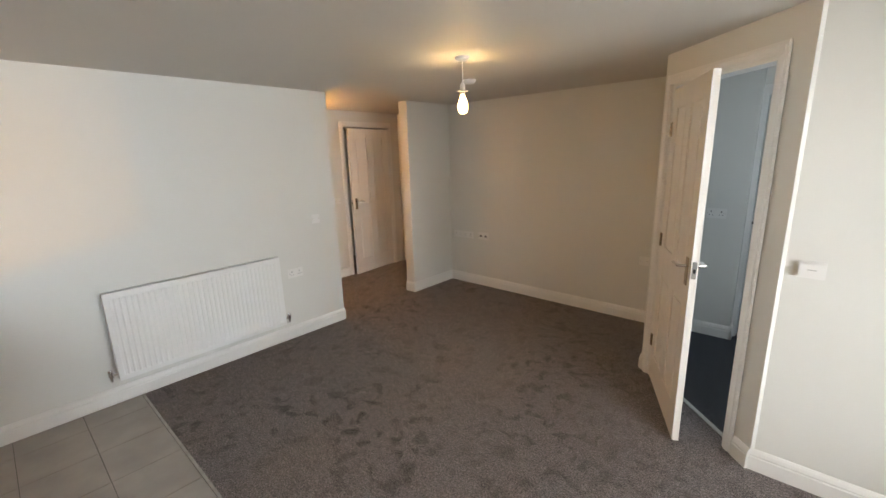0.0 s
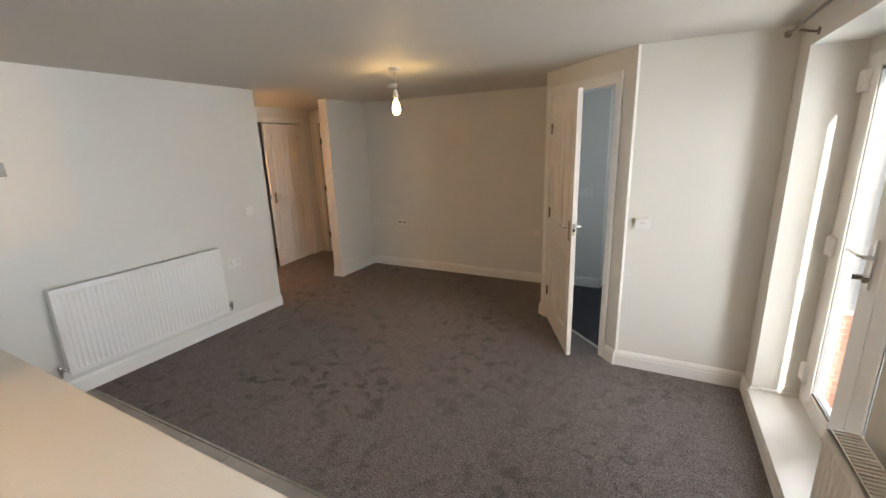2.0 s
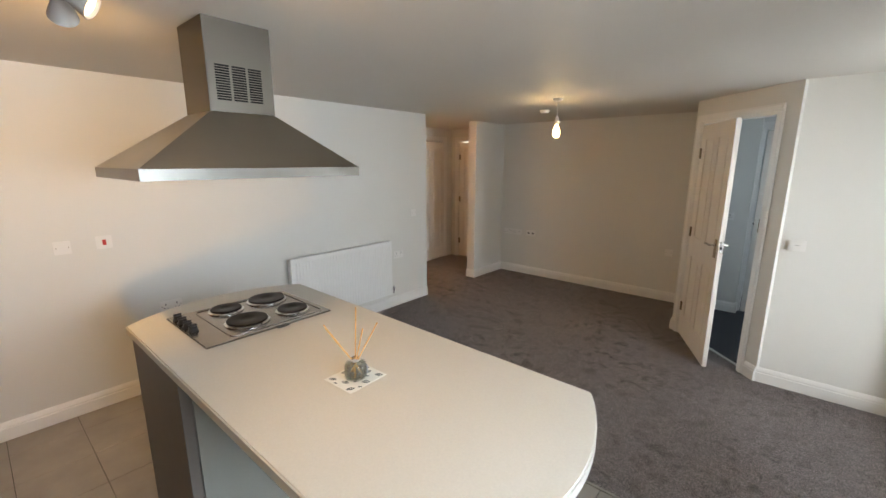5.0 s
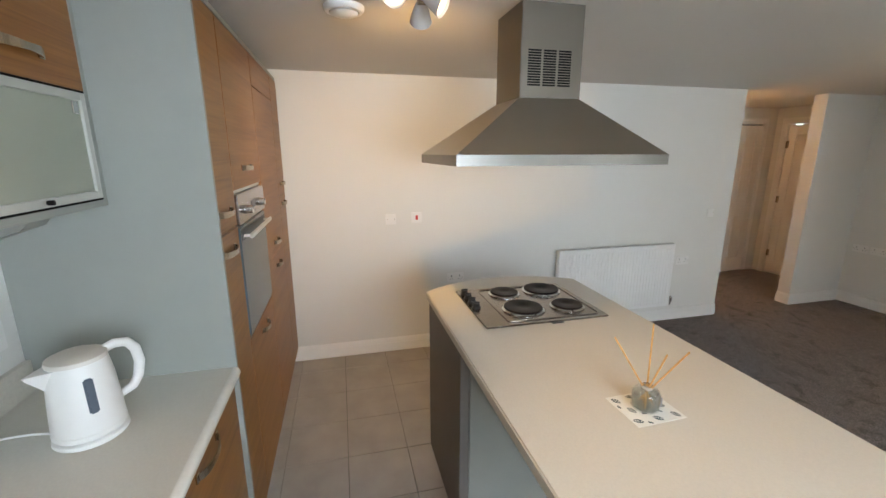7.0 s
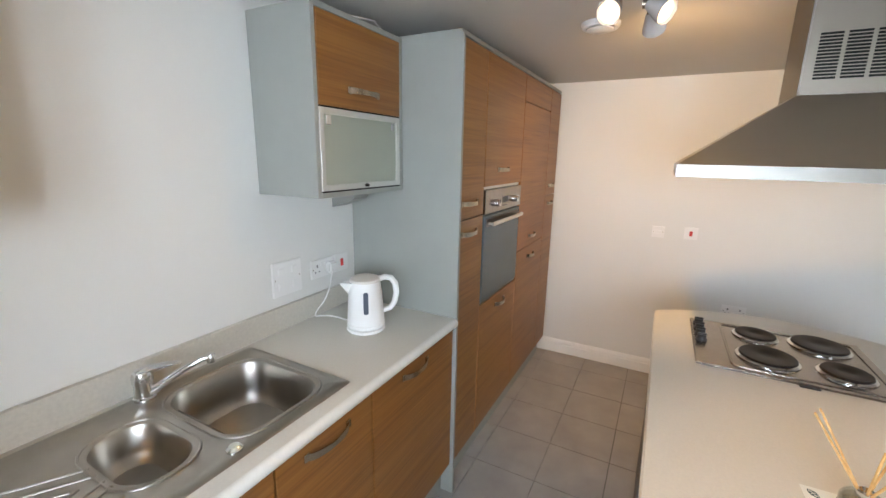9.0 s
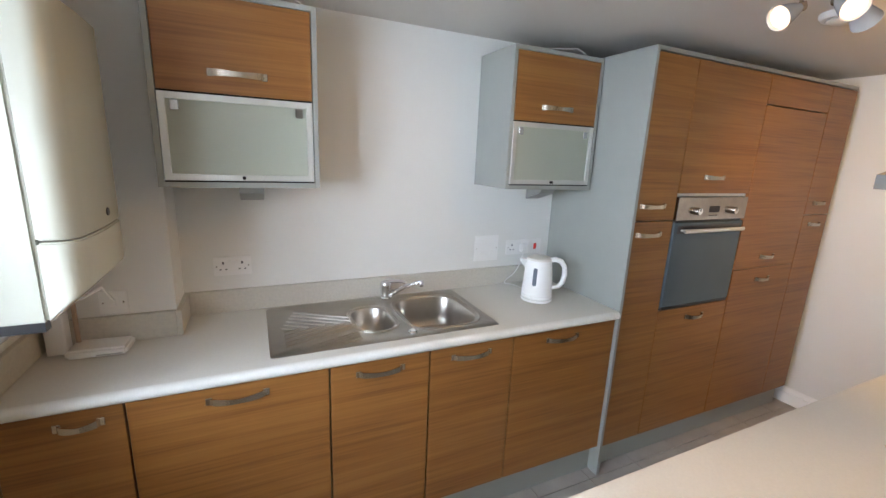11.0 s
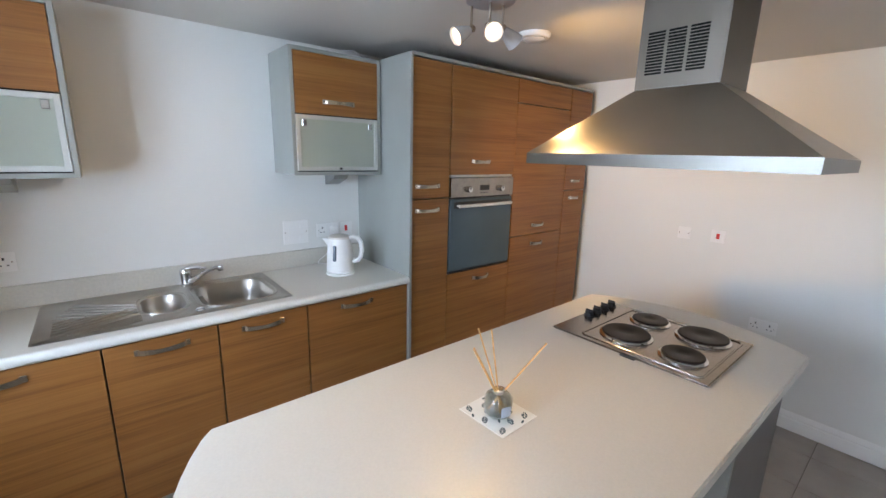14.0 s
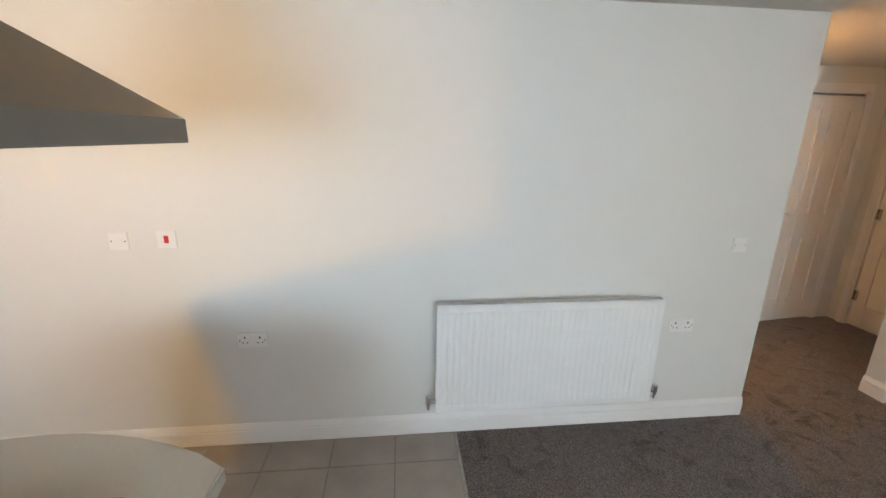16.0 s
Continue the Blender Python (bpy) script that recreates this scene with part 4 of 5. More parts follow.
part("aerator", lathe([(0, 0), (0.012, 0), (0.0135, 0.004), (0.0135, 0.022), (0.010, 0.028), (0, 0.030)], (-0.705, -2.249, ZS + 0.083), 16), M_CHROME, tap, smooth=True)

# kettle
KX, KY = -1.302, -2.130
kt = thing("kettle", (KX, KY, CT), "white plastic electric kettle on its round base", "kettle")
part("power_base", lathe([(0.0, 0.0), (0.076, 0.0), (0.080, 0.004), (0.079, 0.012), (0.072, 0.016), (0, 0.016)], (KX, KY, CT + 0.001), 32), M_PLASTIC, kt, smooth=True)
prof = [(0.078, 0.018), (0.083, 0.024), (0.083, 0.034), (0.0815, 0.036), (0.0815, 0.04), (0.080, 0.07), (0.077, 0.11), (0.071, 0.16), (0.064, 0.205), (0.063, 0.212)]
part("jug", lathe([(0, 0.018)] + [(r * (0.94 if z < 0.15 else 0.97), z) for r, z in prof] + [(0, 0.212)], (KX, KY, CT), 36), M_PLASTIC, kt, smooth=True)
part("lid", lathe([(0.0625, 0.2125), (0.061, 0.222), (0.045, 0.229), (0, 0.232)], (KX, KY, CT), 32), mat("kettle_lid", (0.66, 0.62, 0.56), 0.4, var=0.02), kt, smooth=True)
hdir, sdir = Vector((-0.70, 0.71, 0)), Vector((0.70, -0.71, 0))
o = Vector((KX, KY, CT))
part("handle", tube([o + hdir * r + Vector((0, 0, z)) for r, z in ((0.052, 0.214), (0.080, 0.222), (0.108, 0.215), (0.125, 0.19), (0.130, 0.15), (0.122, 0.11), (0.105, 0.085), (0.074, 0.075))], [0.012, 0.012, 0.0125, 0.013, 0.013, 0.0125, 0.012, 0.010], 12), M_PLASTIC, kt, smooth=True)
bm = bmesh.new()
side = Vector((0.71, 0.70, 0))
a = [o + sdir * 0.052 + side * 0.032 + Vector((0, 0, 0.21)), o + sdir * 0.052 - side * 0.032 + Vector((0, 0, 0.21)), o + sdir * 0.063 + Vector((0, 0, 0.15)), o + sdir * 0.103 + Vector((0, 0, 0.206)), o + sdir * 0.098 + Vector((0, 0, 0.196))]
vs = [bm.verts.new(p) for p in a]
for f in ((0, 3, 1), (0, 2, 4), (0, 4, 3), (1, 4, 2), (1, 3, 4), (0, 1, 2)):
    bm.faces.new([vs[i] for i in f])
bmesh.ops.recalc_face_normals(bm, faces=bm.faces)
part("spout", bm, M_PLASTIC, kt)
gd = Vector((0.77, 0.64, 0)).normalized()
gs = Vector((-gd.y, gd.x, 0))
gm = Matrix(((gs.x, gd.x, 0, KX), (gs.y, gd.y, 0, KY), (0, 0, 1, CT), (0, 0, 0, 1)))
part("water_gauge", moved(box(-0.010, 0.010, 0.0725, 0.0815, 0.085, 0.175, 0.0035, 2), gm @ pose(0, 0.0, 0, 6.5, 0, 0) @ Matrix.Translation((0, 0.0085, -0.004))), M_GAUGE, kt)
def curved(pts, n=5):
    """More points on a smooth line through the given ones."""
    pts = [Vector(p) for p in pts]
    ext = [pts[0]] + pts + [pts[-1]]
    out = []
    for a, b, c, d in zip(ext, ext[1:], ext[2:], ext[3:]):
        for k in range(n):
            t = k / n
            out.append(0.5 * (2 * b + (c - a) * t + (2 * a - 5 * b + 4 * c - d) * t * t + (3 * b - a - 3 * c + d) * t ** 3))
    return [tuple(p) for p in out + [pts[-1]]]


part("flex", tube(curved([(KX - 0.005, KY - 0.078, CT + 0.008), (-1.322, -2.27, CT + 0.006), (-1.318, -2.345, CT + 0.006), (-1.295, -2.385, CT + 0.006), (-1.280, -2.398, CT + 0.010), (-1.300, -2.403, CT + 0.03), (-1.345, -2.404, CT + 0.06), (-1.375, -2.400, CT + 0.11), (-1.390, -2.398, CT + 0.16), (-1.400, -2.398, 1.125)]), 0.0032, 8), M_PLASTIC, kt, smooth=True)
part("plug", box(-1.426, -1.376, -2.421, -2.390, 1.118, 1.168, 0.007, 2), M_PLASTIC, kt)

rt = thing("router", (0.505, -2.165, CT), "small flat white plastic box on the worktop", "router")
part("case", moved(box(-0.085, 0.085, -0.05, 0.05, 0.0, 0.03, 0.008, 3), pose(0.505, -2.155, CT + 0.001, 0, 0, -3)), M_PLASTIC, rt)
part("foot_trim", moved(box(-0.07, 0.0, 0.0495, 0.0508, 0.007, 0.010), pose(0.505, -2.155, CT + 0.001, 0, 0, -3)), M_CABLE, rt)
tr = thing("pipe_duct", (0.63, -2.17, CT), "white plastic pipe duct rising to the boiler", "pipe duct")
part("duct", box(0.60, 0.655, -2.215, -2.165, CT, 1.19, 0.003), M_PLASTIC, tr)
part("copper_pipe", cyl((0.575, -2.19, CT), (0.575, -2.19, 1.19), 0.0075, n=12), mat("painted_pipe", (0.35, 0.25, 0.18), 0.4, var=0.1), tr, smooth=True)

# boiler
bo = thing("boiler", (0.6, -1.96, 1.2), "glossy off-white wall-hung gas boiler", "boiler")
BX, BF, BY0, BY1, BZ0, BZ1 = XK, 0.372, -2.05, -1.680, 1.225, 1.945
front_x = 0.450
part("side_case", box(front_x, BX, BY0, BY1, BZ0, BZ1, 0.006, 2), M_BOILER, bo)


def boiler_cover(z0, z1, round_low):
    """The bowed front: in plan its corners are rounded; the lower edge may sweep back."""
    pts = [(front_x - 0.003, BY1), (BF + 0.045, BY1)]
    for i in range(1, 6):
        a = radians(90 * i / 6)
        pts.append((BF + 0.045 - 0.045 * math.sin(a), BY1 - 0.060 * (1 - math.cos(a))))
    pts.append((BF - 0.004, BY1 - 0.12))
    pts.append((BF - 0.006, (BY0 + BY1) / 2))
    pts.append((BF - 0.004, BY0 + 0.12))
    for i in range(5, 0, -1):
        a = radians(90 * i / 6)
        pts.append((BF + 0.03 - 0.03 * math.sin(a), BY0 + 0.045 * (1 - math.cos(a))))
    pts += [(BF + 0.03, BY0), (front_x - 0.003, BY0)]
    bm = prism(pts, z0, z1, bevel=0.004)
    if round_low:
        for v in bm.verts:
            if v.co.z < z0 + 0.02 and v.co.x < front_x - 0.02:
                v.co.z += (front_x - v.co.x) * 0.9
    return bm


part("upper_cover", boiler_cover(1.418, BZ1, False), M_BOILER, bo, smooth=True)
part("control_flap", boiler_cover(BZ0, 1.414, True), mat("boiler_flap", (0.54, 0.53, 0.43), 0.22, var=0.01), bo, smooth=True)
part("badge", cyl((BF - 0.004, -1.89, 1.455), (BF - 0.008, -1.89, 1.455), 0.011, n=18), M_IRON, bo)
part("underside_bracket", box(0.47, 0.68, -1.745, -1.715, BZ0 - 0.035, BZ0 - 0.002), M_BLACK, bo)
bm = bmesh.new()
for i, y in enumerate((-1.75, -1.80, -1.85, -1.90, -1.95)):
    cyl((0.56, y, BZ0 - 0.05), (0.56, y, BZ0), 0.009, n=10, bm=bm)
    tube([(0.56, y, BZ0 - 0.05), (0.58, y, BZ0 - 0.065), (0.62, y - 0.02, BZ0 - 0.07), (0.67, y - 0.03, BZ0 - 0.06)], 0.008, 8, bm)
part("pipe_tails", bm, M_CABLE, bo, smooth=True)
part("valve", cyl((0.65, -1.73, BZ0 - 0.03), (0.65, -1.69, BZ0 - 0.03), 0.014, n=14), M_CHROME, bo, smooth=True)
part("mains_flex", tube([(0.52, -1.9, BZ0), (0.51, -1.95, BZ0 - 0.04), (0.50, -2.05, BZ0 - 0.06), (0.48, -2.15, BZ0 - 0.06), (0.47, -2.21, 1.10)], 0.004, 8), M_PLASTIC, bo, smooth=True)
fl = part("flue", tube([(0.53, -1.83, BZ1 - 0.002), (0.53, -1.83, BZ1 + 0.07), (0.538, -1.83, BZ1 + 0.115), (0.565, -1.83, BZ1 + 0.145), (0.61, -1.83, BZ1 + 0.155), (XK, -1.83, BZ1 + 0.155)], 0.048, 20), M_BOILER, bo, smooth=True)
part("collar", cyl((0.53, -1.83, BZ1), (0.53, -1.83, BZ1 + 0.025), 0.053, n=24), M_BOILER, fl, smooth=True)
part("wall_rose", cyl((XK - 0.012, -1.83, BZ1 + 0.155), (XK, -1.83, BZ1 + 0.155), 0.072, n=28), M_PLASTIC, fl, smooth=True)
bm = bmesh.new()
for i in range(3):
    box(0.512, 0.522, -1.784, -1.780, BZ1 + 0.03 + 0.012 * i, BZ1 + 0.036 + 0.012 * i, bm=bm)
    box(0.528, 0.536, -1.784, -1.780, BZ1 + 0.03 + 0.012 * i, BZ1 + 0.034 + 0.012 * i, bm=bm)
part("printed_marks", bm, M_BLACK, fl)

# ---- island ----
isl = thing("island", (-1.9, -0.62, 0), "grey kitchen island cabinet under a long pale bowed worktop", "kitchen island")
pts = []
for i in range(13):
    a = i / 12
    pts.append((-2.193 - 0.018 * a - 0.15 * math.sin(math.pi * a) ** 0.8, -1.06 + a * 0.877))
for i in range(1, 17):
    a = (i - 0.5) / 16
    pts.append((-0.418 + 0.15 * math.sin(math.pi * a) ** 0.8, -0.183 - a * 0.87))
pts.append((-0.42, -1.055))
part("worktop", prism(pts, CT - 0.04, CT, bevel=0.005, seg=3), M_WORKTOP, isl)
# carcass and south panel carry the shade of the unlit side in their colour
bm = box(-2.205, -1.62, -0.998, -0.23, 0.002, CT - 0.041)
part("carcass", bm, M_SHADED, isl)
part("front_panel", box(-2.205, -1.604, -1.040, -1.000, 0.002, CT - 0.041, 0.001), M_SHADED, isl, "grey panel darkened as the shaded side")
part("side_panel", box(-1.619, -1.600, -0.999, -0.228, 0.002, CT - 0.041, 0.001), M_GREY, isl, "pale grey panel")

# hob
hob = thing("hob", (-1.9, -0.63, CT), "stainless steel electric hob with four solid plates", "hob")
HX0, HX1, HY0, HY1 = -2.142, -1.658, -0.915, -0.336
part("tray", box(HX0, HX1, HY0, HY1, CT + 0.001, CT + 0.010, 0.004, 2), M_HOB, hob)
pts = [(x, y, CT + 0.0105) for x, y in rrect(HX0 + 0.03, HX1 - 0.03, HY0 + 0.115, HY1 - 0.03, 0.02, 4)]
part("raised_bead", tube(pts + pts[:2], 0.004, 8), M_HOB, hob, smooth=True)
for x, y, r in ((-2.035, -0.685, 0.070), (-2.035, -0.480, 0.088), (-1.815, -0.680, 0.088), (-1.800, -0.465, 0.070)):
    pz = CT + 0.0102
    pp = part("trim_ring", lathe([(r + 0.010, pz), (r + 0.010, pz + 0.004), (r + 0.005, pz + 0.008), (r + 0.001, pz + 0.009), (r + 0.001, pz)], (x, y, 0), 36), M_CHROME, hob, smooth=True)
    part("hot_plate", lathe([(0, pz), (r, pz), (r, pz + 0.013), (r - 0.003, pz + 0.016), (r * 0.36, pz + 0.016), (r * 0.30, pz + 0.0135), (0, pz + 0.0135)], (x, y, 0), 36), M_IRON, pp, smooth=True)
for i in range(4):
    x = -2.075 + i * 0.064
    kb = part("knob", lathe([(0.0, 0), (0.021, 0), (0.021, 0.006), (0.0175, 0.008), (0.0165, 0.020), (0.014, 0.022), (0, 0.022)], (x, -0.884, CT + 0.0102), 20), M_BLACK, hob, smooth=True)
    part("grip", box(x - 0.004, x + 0.004, -0.901, -0.867, CT + 0.0322, CT + 0.040, 0.002), M_BLACK, kb)
part("clip", box(HX1 - 0.001, HX1 + 0.010, -0.62, -0.565, CT + 0.0005, CT + 0.005, 0.001), M_BLACK, hob)

# hood
hood = thing("cooker_hood", (-1.92, -0.625, 1.6), "brushed stainless steel pyramid island cooker hood", "cooker hood")
LX0, LX1, LY0, LY1 = -2.248, -1.598, -1.063, -0.178
QX0, QX1, QY0, QY1 = -2.041, -1.785, -0.752, -0.484
bm = bmesh.new()


def frustum(bm, a, b):
    v = [bm.verts.new(p) for p in a], [bm.verts.new(p) for p in b]
    for i in range(4):
        bm.faces.new((v[0][i], v[0][(i + 1) % 4], v[1][(i + 1) % 4], v[1][i]))


def rect(x0, x1, y0, y1, z):
    return [(x0, y0, z), (x1, y0, z), (x1, y1, z), (x0, y1, z)]


frustum(bm, rect(LX0, LX1, LY0, LY1, 1.640), rect(QX0, QX1, QY0, QY1, 1.862))
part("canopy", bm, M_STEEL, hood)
bm = bmesh.new()
frustum(bm, rect(LX0, LX1, LY0, LY1, 1.600), rect(LX0, LX1, LY0, LY1, 1.640))
frustum(bm, rect(LX0 + 0.012, LX1 - 0.012, LY0 + 0.012, LY1 - 0.012, 1.600), rect(LX0, LX1, LY0, LY1, 1.600))
# lip colour also lowered against the glare of the window lamp
part("lip", bm, mat("lip_steel_dimmed", (0.20, 0.19, 0.17), 0.34, metal=1, var=0.10, scale=5), hood)
part("underside", box(LX0 + 0.012, LX1 - 0.012, LY0 + 0.012, LY1 - 0.012, 1.606, 1.612), M_HOB, hood)
for y0, y1 in ((LY0 + 0.08, -0.64), (-0.615, LY1 - 0.08)):
    part("grease_filter", box(LX0 + 0.12, LX1 - 0.12, y0, y1, 1.602, 1.606, 0.001), M_ALU, hood)
part("chimney", box(QX0, QX1, QY0, QY1, 1.862, C), M_STEEL_DIMMED, hood)
part("chimney_sleeve", box(QX0 + 0.03, QX1 + 0.003, QY0 + 0.004, QY1 - 0.004, 1.865, C - 0.002), M_STEEL_DIMMED, hood)
for c in range(3):
    for r_ in range(14):
        y = -0.722 + c * 0.066
        z = 1.908 + r_ * 0.0099
        part("vent_slot", box(QX1 + 0.0032, QX1 + 0.0045, y, y + 0.055, z, z + 0.0064), M_SLOT, hood)

# reed diffuser on its coaster
MX, MY = -1.047, -0.654
co = thing("coaster", (MX, MY, CT), "white square coaster printed with dark leaves", "coaster")
cm = pose(MX, MY, CT + 0.0005, 0, 0, 2)
part("card", moved(box(-0.070, 0.070, -0.079, 0.079, 0, 0.0015), cm), M_PAPER, co)
for x, y, a in ((-0.048, -0.060, 30), (0.048, -0.062, 60), (0.002, -0.046, 20), (-0.054, -0.004, 70), (0.052, 0.000, 45), (-0.046, 0.056, 35), (0.004, 0.048, 65), (0.050, 0.060, 30)):
    leaf = [(0.0145 * math.cos(t), 0.0080 * math.sin(t) * (1.1 - 0.4 * abs(math.cos(t)))) for t in [2 * math.pi * q / 14 for q in range(14)]]
    part("leaf_print", moved(prism(leaf, 0.0015, 0.0019), cm @ pose(x, y, 0, 0, 0, a)), M_INK, co)
    vein = box(-0.013, 0.013, -0.0006, 0.0006, 0.0019, 0.0021)
    for k_ in (-0.007, 0.0, 0.007):
        box(k_ - 0.0005, k_ + 0.0005, -0.006, 0.006, 0.0019, 0.0021, bm=vein)
    part("leaf_vein", moved(vein, cm @ pose(x, y, 0, 0, 0, a)), M_PAPER, co)
for x, y, a in ((-0.020, -0.070, 10), (0.024, -0.022, 75), (-0.028, 0.024, 20), (0.026, 0.028, 50), (-0.020, 0.070, 15), (0.062, -0.034, 50)):
    sprig = [(0.0075 * math.cos(t), 0.0032 * math.sin(t)) for t in [2 * math.pi * q / 10 for q in range(10)]]
    part("sprig_print", moved(prism(sprig, 0.0015, 0.0019), cm @ pose(x, y, 0, 0, 0, a)), M_INK, co)
di = thing("reed_diffuser", (MX, MY, CT + 0.0025), "small clear glass reed diffuser with wooden sticks", "reed diffuser")
zb = CT + 0.0026
part("bottle", lathe([(0, 0), (0.029, 0), (0.032, 0.003), (0.0325, 0.038), (0.029, 0.045), (0.014, 0.050), (0.013, 0.056), (0.011, 0.056), (0.012, 0.048), (0.024, 0.043), (0.0305, 0.033), (0.0305, 0.007), (0.028, 0.004), (0, 0.004)], (MX, MY, zb), 28), M_BOTTLE, di, smooth=True)
part("oil", lathe([(0, 0.0045), (0.0275, 0.0045), (0.030, 0.0075), (0.030, 0.020), (0, 0.020)], (MX, MY, zb), 24), M_BOTTLE, di, smooth=True)
part("collar", lathe([(0.0135, 0.050), (0.0150, 0.051), (0.0150, 0.060), (0.0105, 0.061), (0.0105, 0.052)], (MX, MY, zb), 20), M_CHROME, di, smooth=True)
part("label", moved(box(-0.012, 0.012, 0.0325, 0.0336, 0.008, 0.032), pose(MX, MY, zb, 0, 0, -15)), mat("label_paper", (0.42, 0.46, 0.52), 0.7, var=0.03), di)
for dx, dy, h in ((-0.011, -0.086, 0.176), (-0.041, -0.071, 0.172), (-0.075, 0.066, 0.178), (0.067, -0.020, 0.174), (0.095, 0.008, 0.191)):
    part("reed", tube([(MX - dx * 0.22, MY - dy * 0.22, zb + 0.008), (MX + dx * 0.12, MY + dy * 0.12, zb + 0.056), (MX + dx, MY + dy, zb + h)], 0.0022, 6), M_REED, di)

for ob in di.children:
    ob.data.transform(Matrix.Scale(1.18, 4))


# ---- radiators ----
def radiator(x_wall, way, y0, y1, z0, z1, depth, label):
    """A panel radiator on a wall whose room side lies towards way (+1 or -1 in x)."""
    r = thing("radiator", (x_wall, (y0 + y1) / 2, z0), label, "radiator", group="panel radiators")
    g = 0.035
    xb, xf = x_wall + way * g, x_wall + way * (g + depth)
    lo, hi = min(xb, xf), max(xb, xf)
    for n, (fx, s) in (("front_panel", (xf, way)), ("rear_panel", (xb, -way))):
        bm = bmesh.new()
        n_rib = int((y1 - y0 - 0.05) / 0.033)
        step = (y1 - y0 - 0.05) / n_rib
        ys = [y0, y0 + 0.02]
        dep = [0.0, 0.0]
        for i in range(n_rib):
            a = y0 + 0.025 + i * step
            ys += [a + 0.003, a + 0.009, a + step - 0.009, a + step - 0.003]
            dep += [0.0, 0.0042, 0.0042, 0.0]
        ys += [y1 - 0.02, y1]
        dep += [0.0, 0.0]
        zs = [(z0, 0), (z0 + 0.028, 0), (z0 + 0.040, 1), (z1 - 0.045, 1), (z1 - 0.033, 0), (z1, 0)]
        grid = [[bm.verts.new((fx - s * d * m_, y, z)) for y, d in zip(ys, dep)] for z, m_ in zs]
        for a, b in zip(grid, grid[1:]):
            for i in range(len(ys) - 1):
                bm.faces.new((a[i], a[i + 1], b[i + 1], b[i]))
        back = box(min(fx - s * 0.008, fx - s * 0.012), max(fx - s * 0.008, fx - s * 0.012), y0, y1, z0, z1, bm=bm)
        bmesh.ops.recalc_face_normals(bm, faces=bm.faces)
        part(n, bm, M_RAD, r)
    for y in (y0, y1):
        part("side_cover", box(lo, hi, y - 0.002, y + 0.002, z0 + 0.01, z1 - 0.003, 0.0008), M_RAD, r)
    bm = bmesh.new()
    a, b = lo + 0.008, hi - 0.008
    box(a, a + 0.004, y0, y1, z1 - 0.004, z1 + 0.003, bm=bm)
    box(b - 0.004, b, y0, y1, z1 - 0.004, z1 + 0.003, bm=bm)
    n = int((y1 - y0) / 0.0165)
    for i in range(n + 1):
        y = y0 + (y1 - y0 - 0.005) * i / n
        box(a + 0.004, b - 0.004, y, y + 0.006, z1 - 0.003, z1 + 0.002, bm=bm)
    part("top_grille", bm, M_RAD, r)
    xm = (lo + hi) / 2
    for s, y in ((-1, y0), (1, y1)):
        v = new("valve")
        v.parent = r
        v.matrix_basis = origin(r).inverted() @ Matrix.Translation((xm, y + s * 0.03, z0 + 0.05))
        part("body", cyl((0, -s * 0.028, 0), (0, s * 0.006, 0), 0.011, n=14), M_CHROME, v, local=True, smooth=True)
        part("cap", lathe([(0, -0.02), (0.014, -0.02), (0.016, 0.0), (0.016, 0.03), (0.013, 0.036), (0, 0.037)], (0, s * 0.012, 0), 16), M_CHROME, v, local=True, smooth=True)
        part("tail", tube([(0, s * 0.012, -0.02), (0, s * 0.012, -0.045), (-way * 0.03, s * 0.012, -0.055), (xm * 0 + (x_wall - xm), s * 0.012, -0.055)], 0.0075, 10), M_CHROME, v, local=True, smooth=True)
    for y in (y0 + 0.18, y1 - 0.18):
        for z in (z0 + 0.1, z1 - 0.12):
            part("bracket", box(min(x_wall, xb), max(x_wall, xb), y, y + 0.03, z, z + 0.04), M_RAD, r)
    return r


radiator(XW, 1, 0.375, 1.585, 0.185, 0.800, 0.055, "white ribbed panel radiator below the bare lounge wall")
radiator(XE, -1, -0.06, 0.755, 0.20, 0.80, 0.085, "white double radiator with slotted top grille near the glazed door")


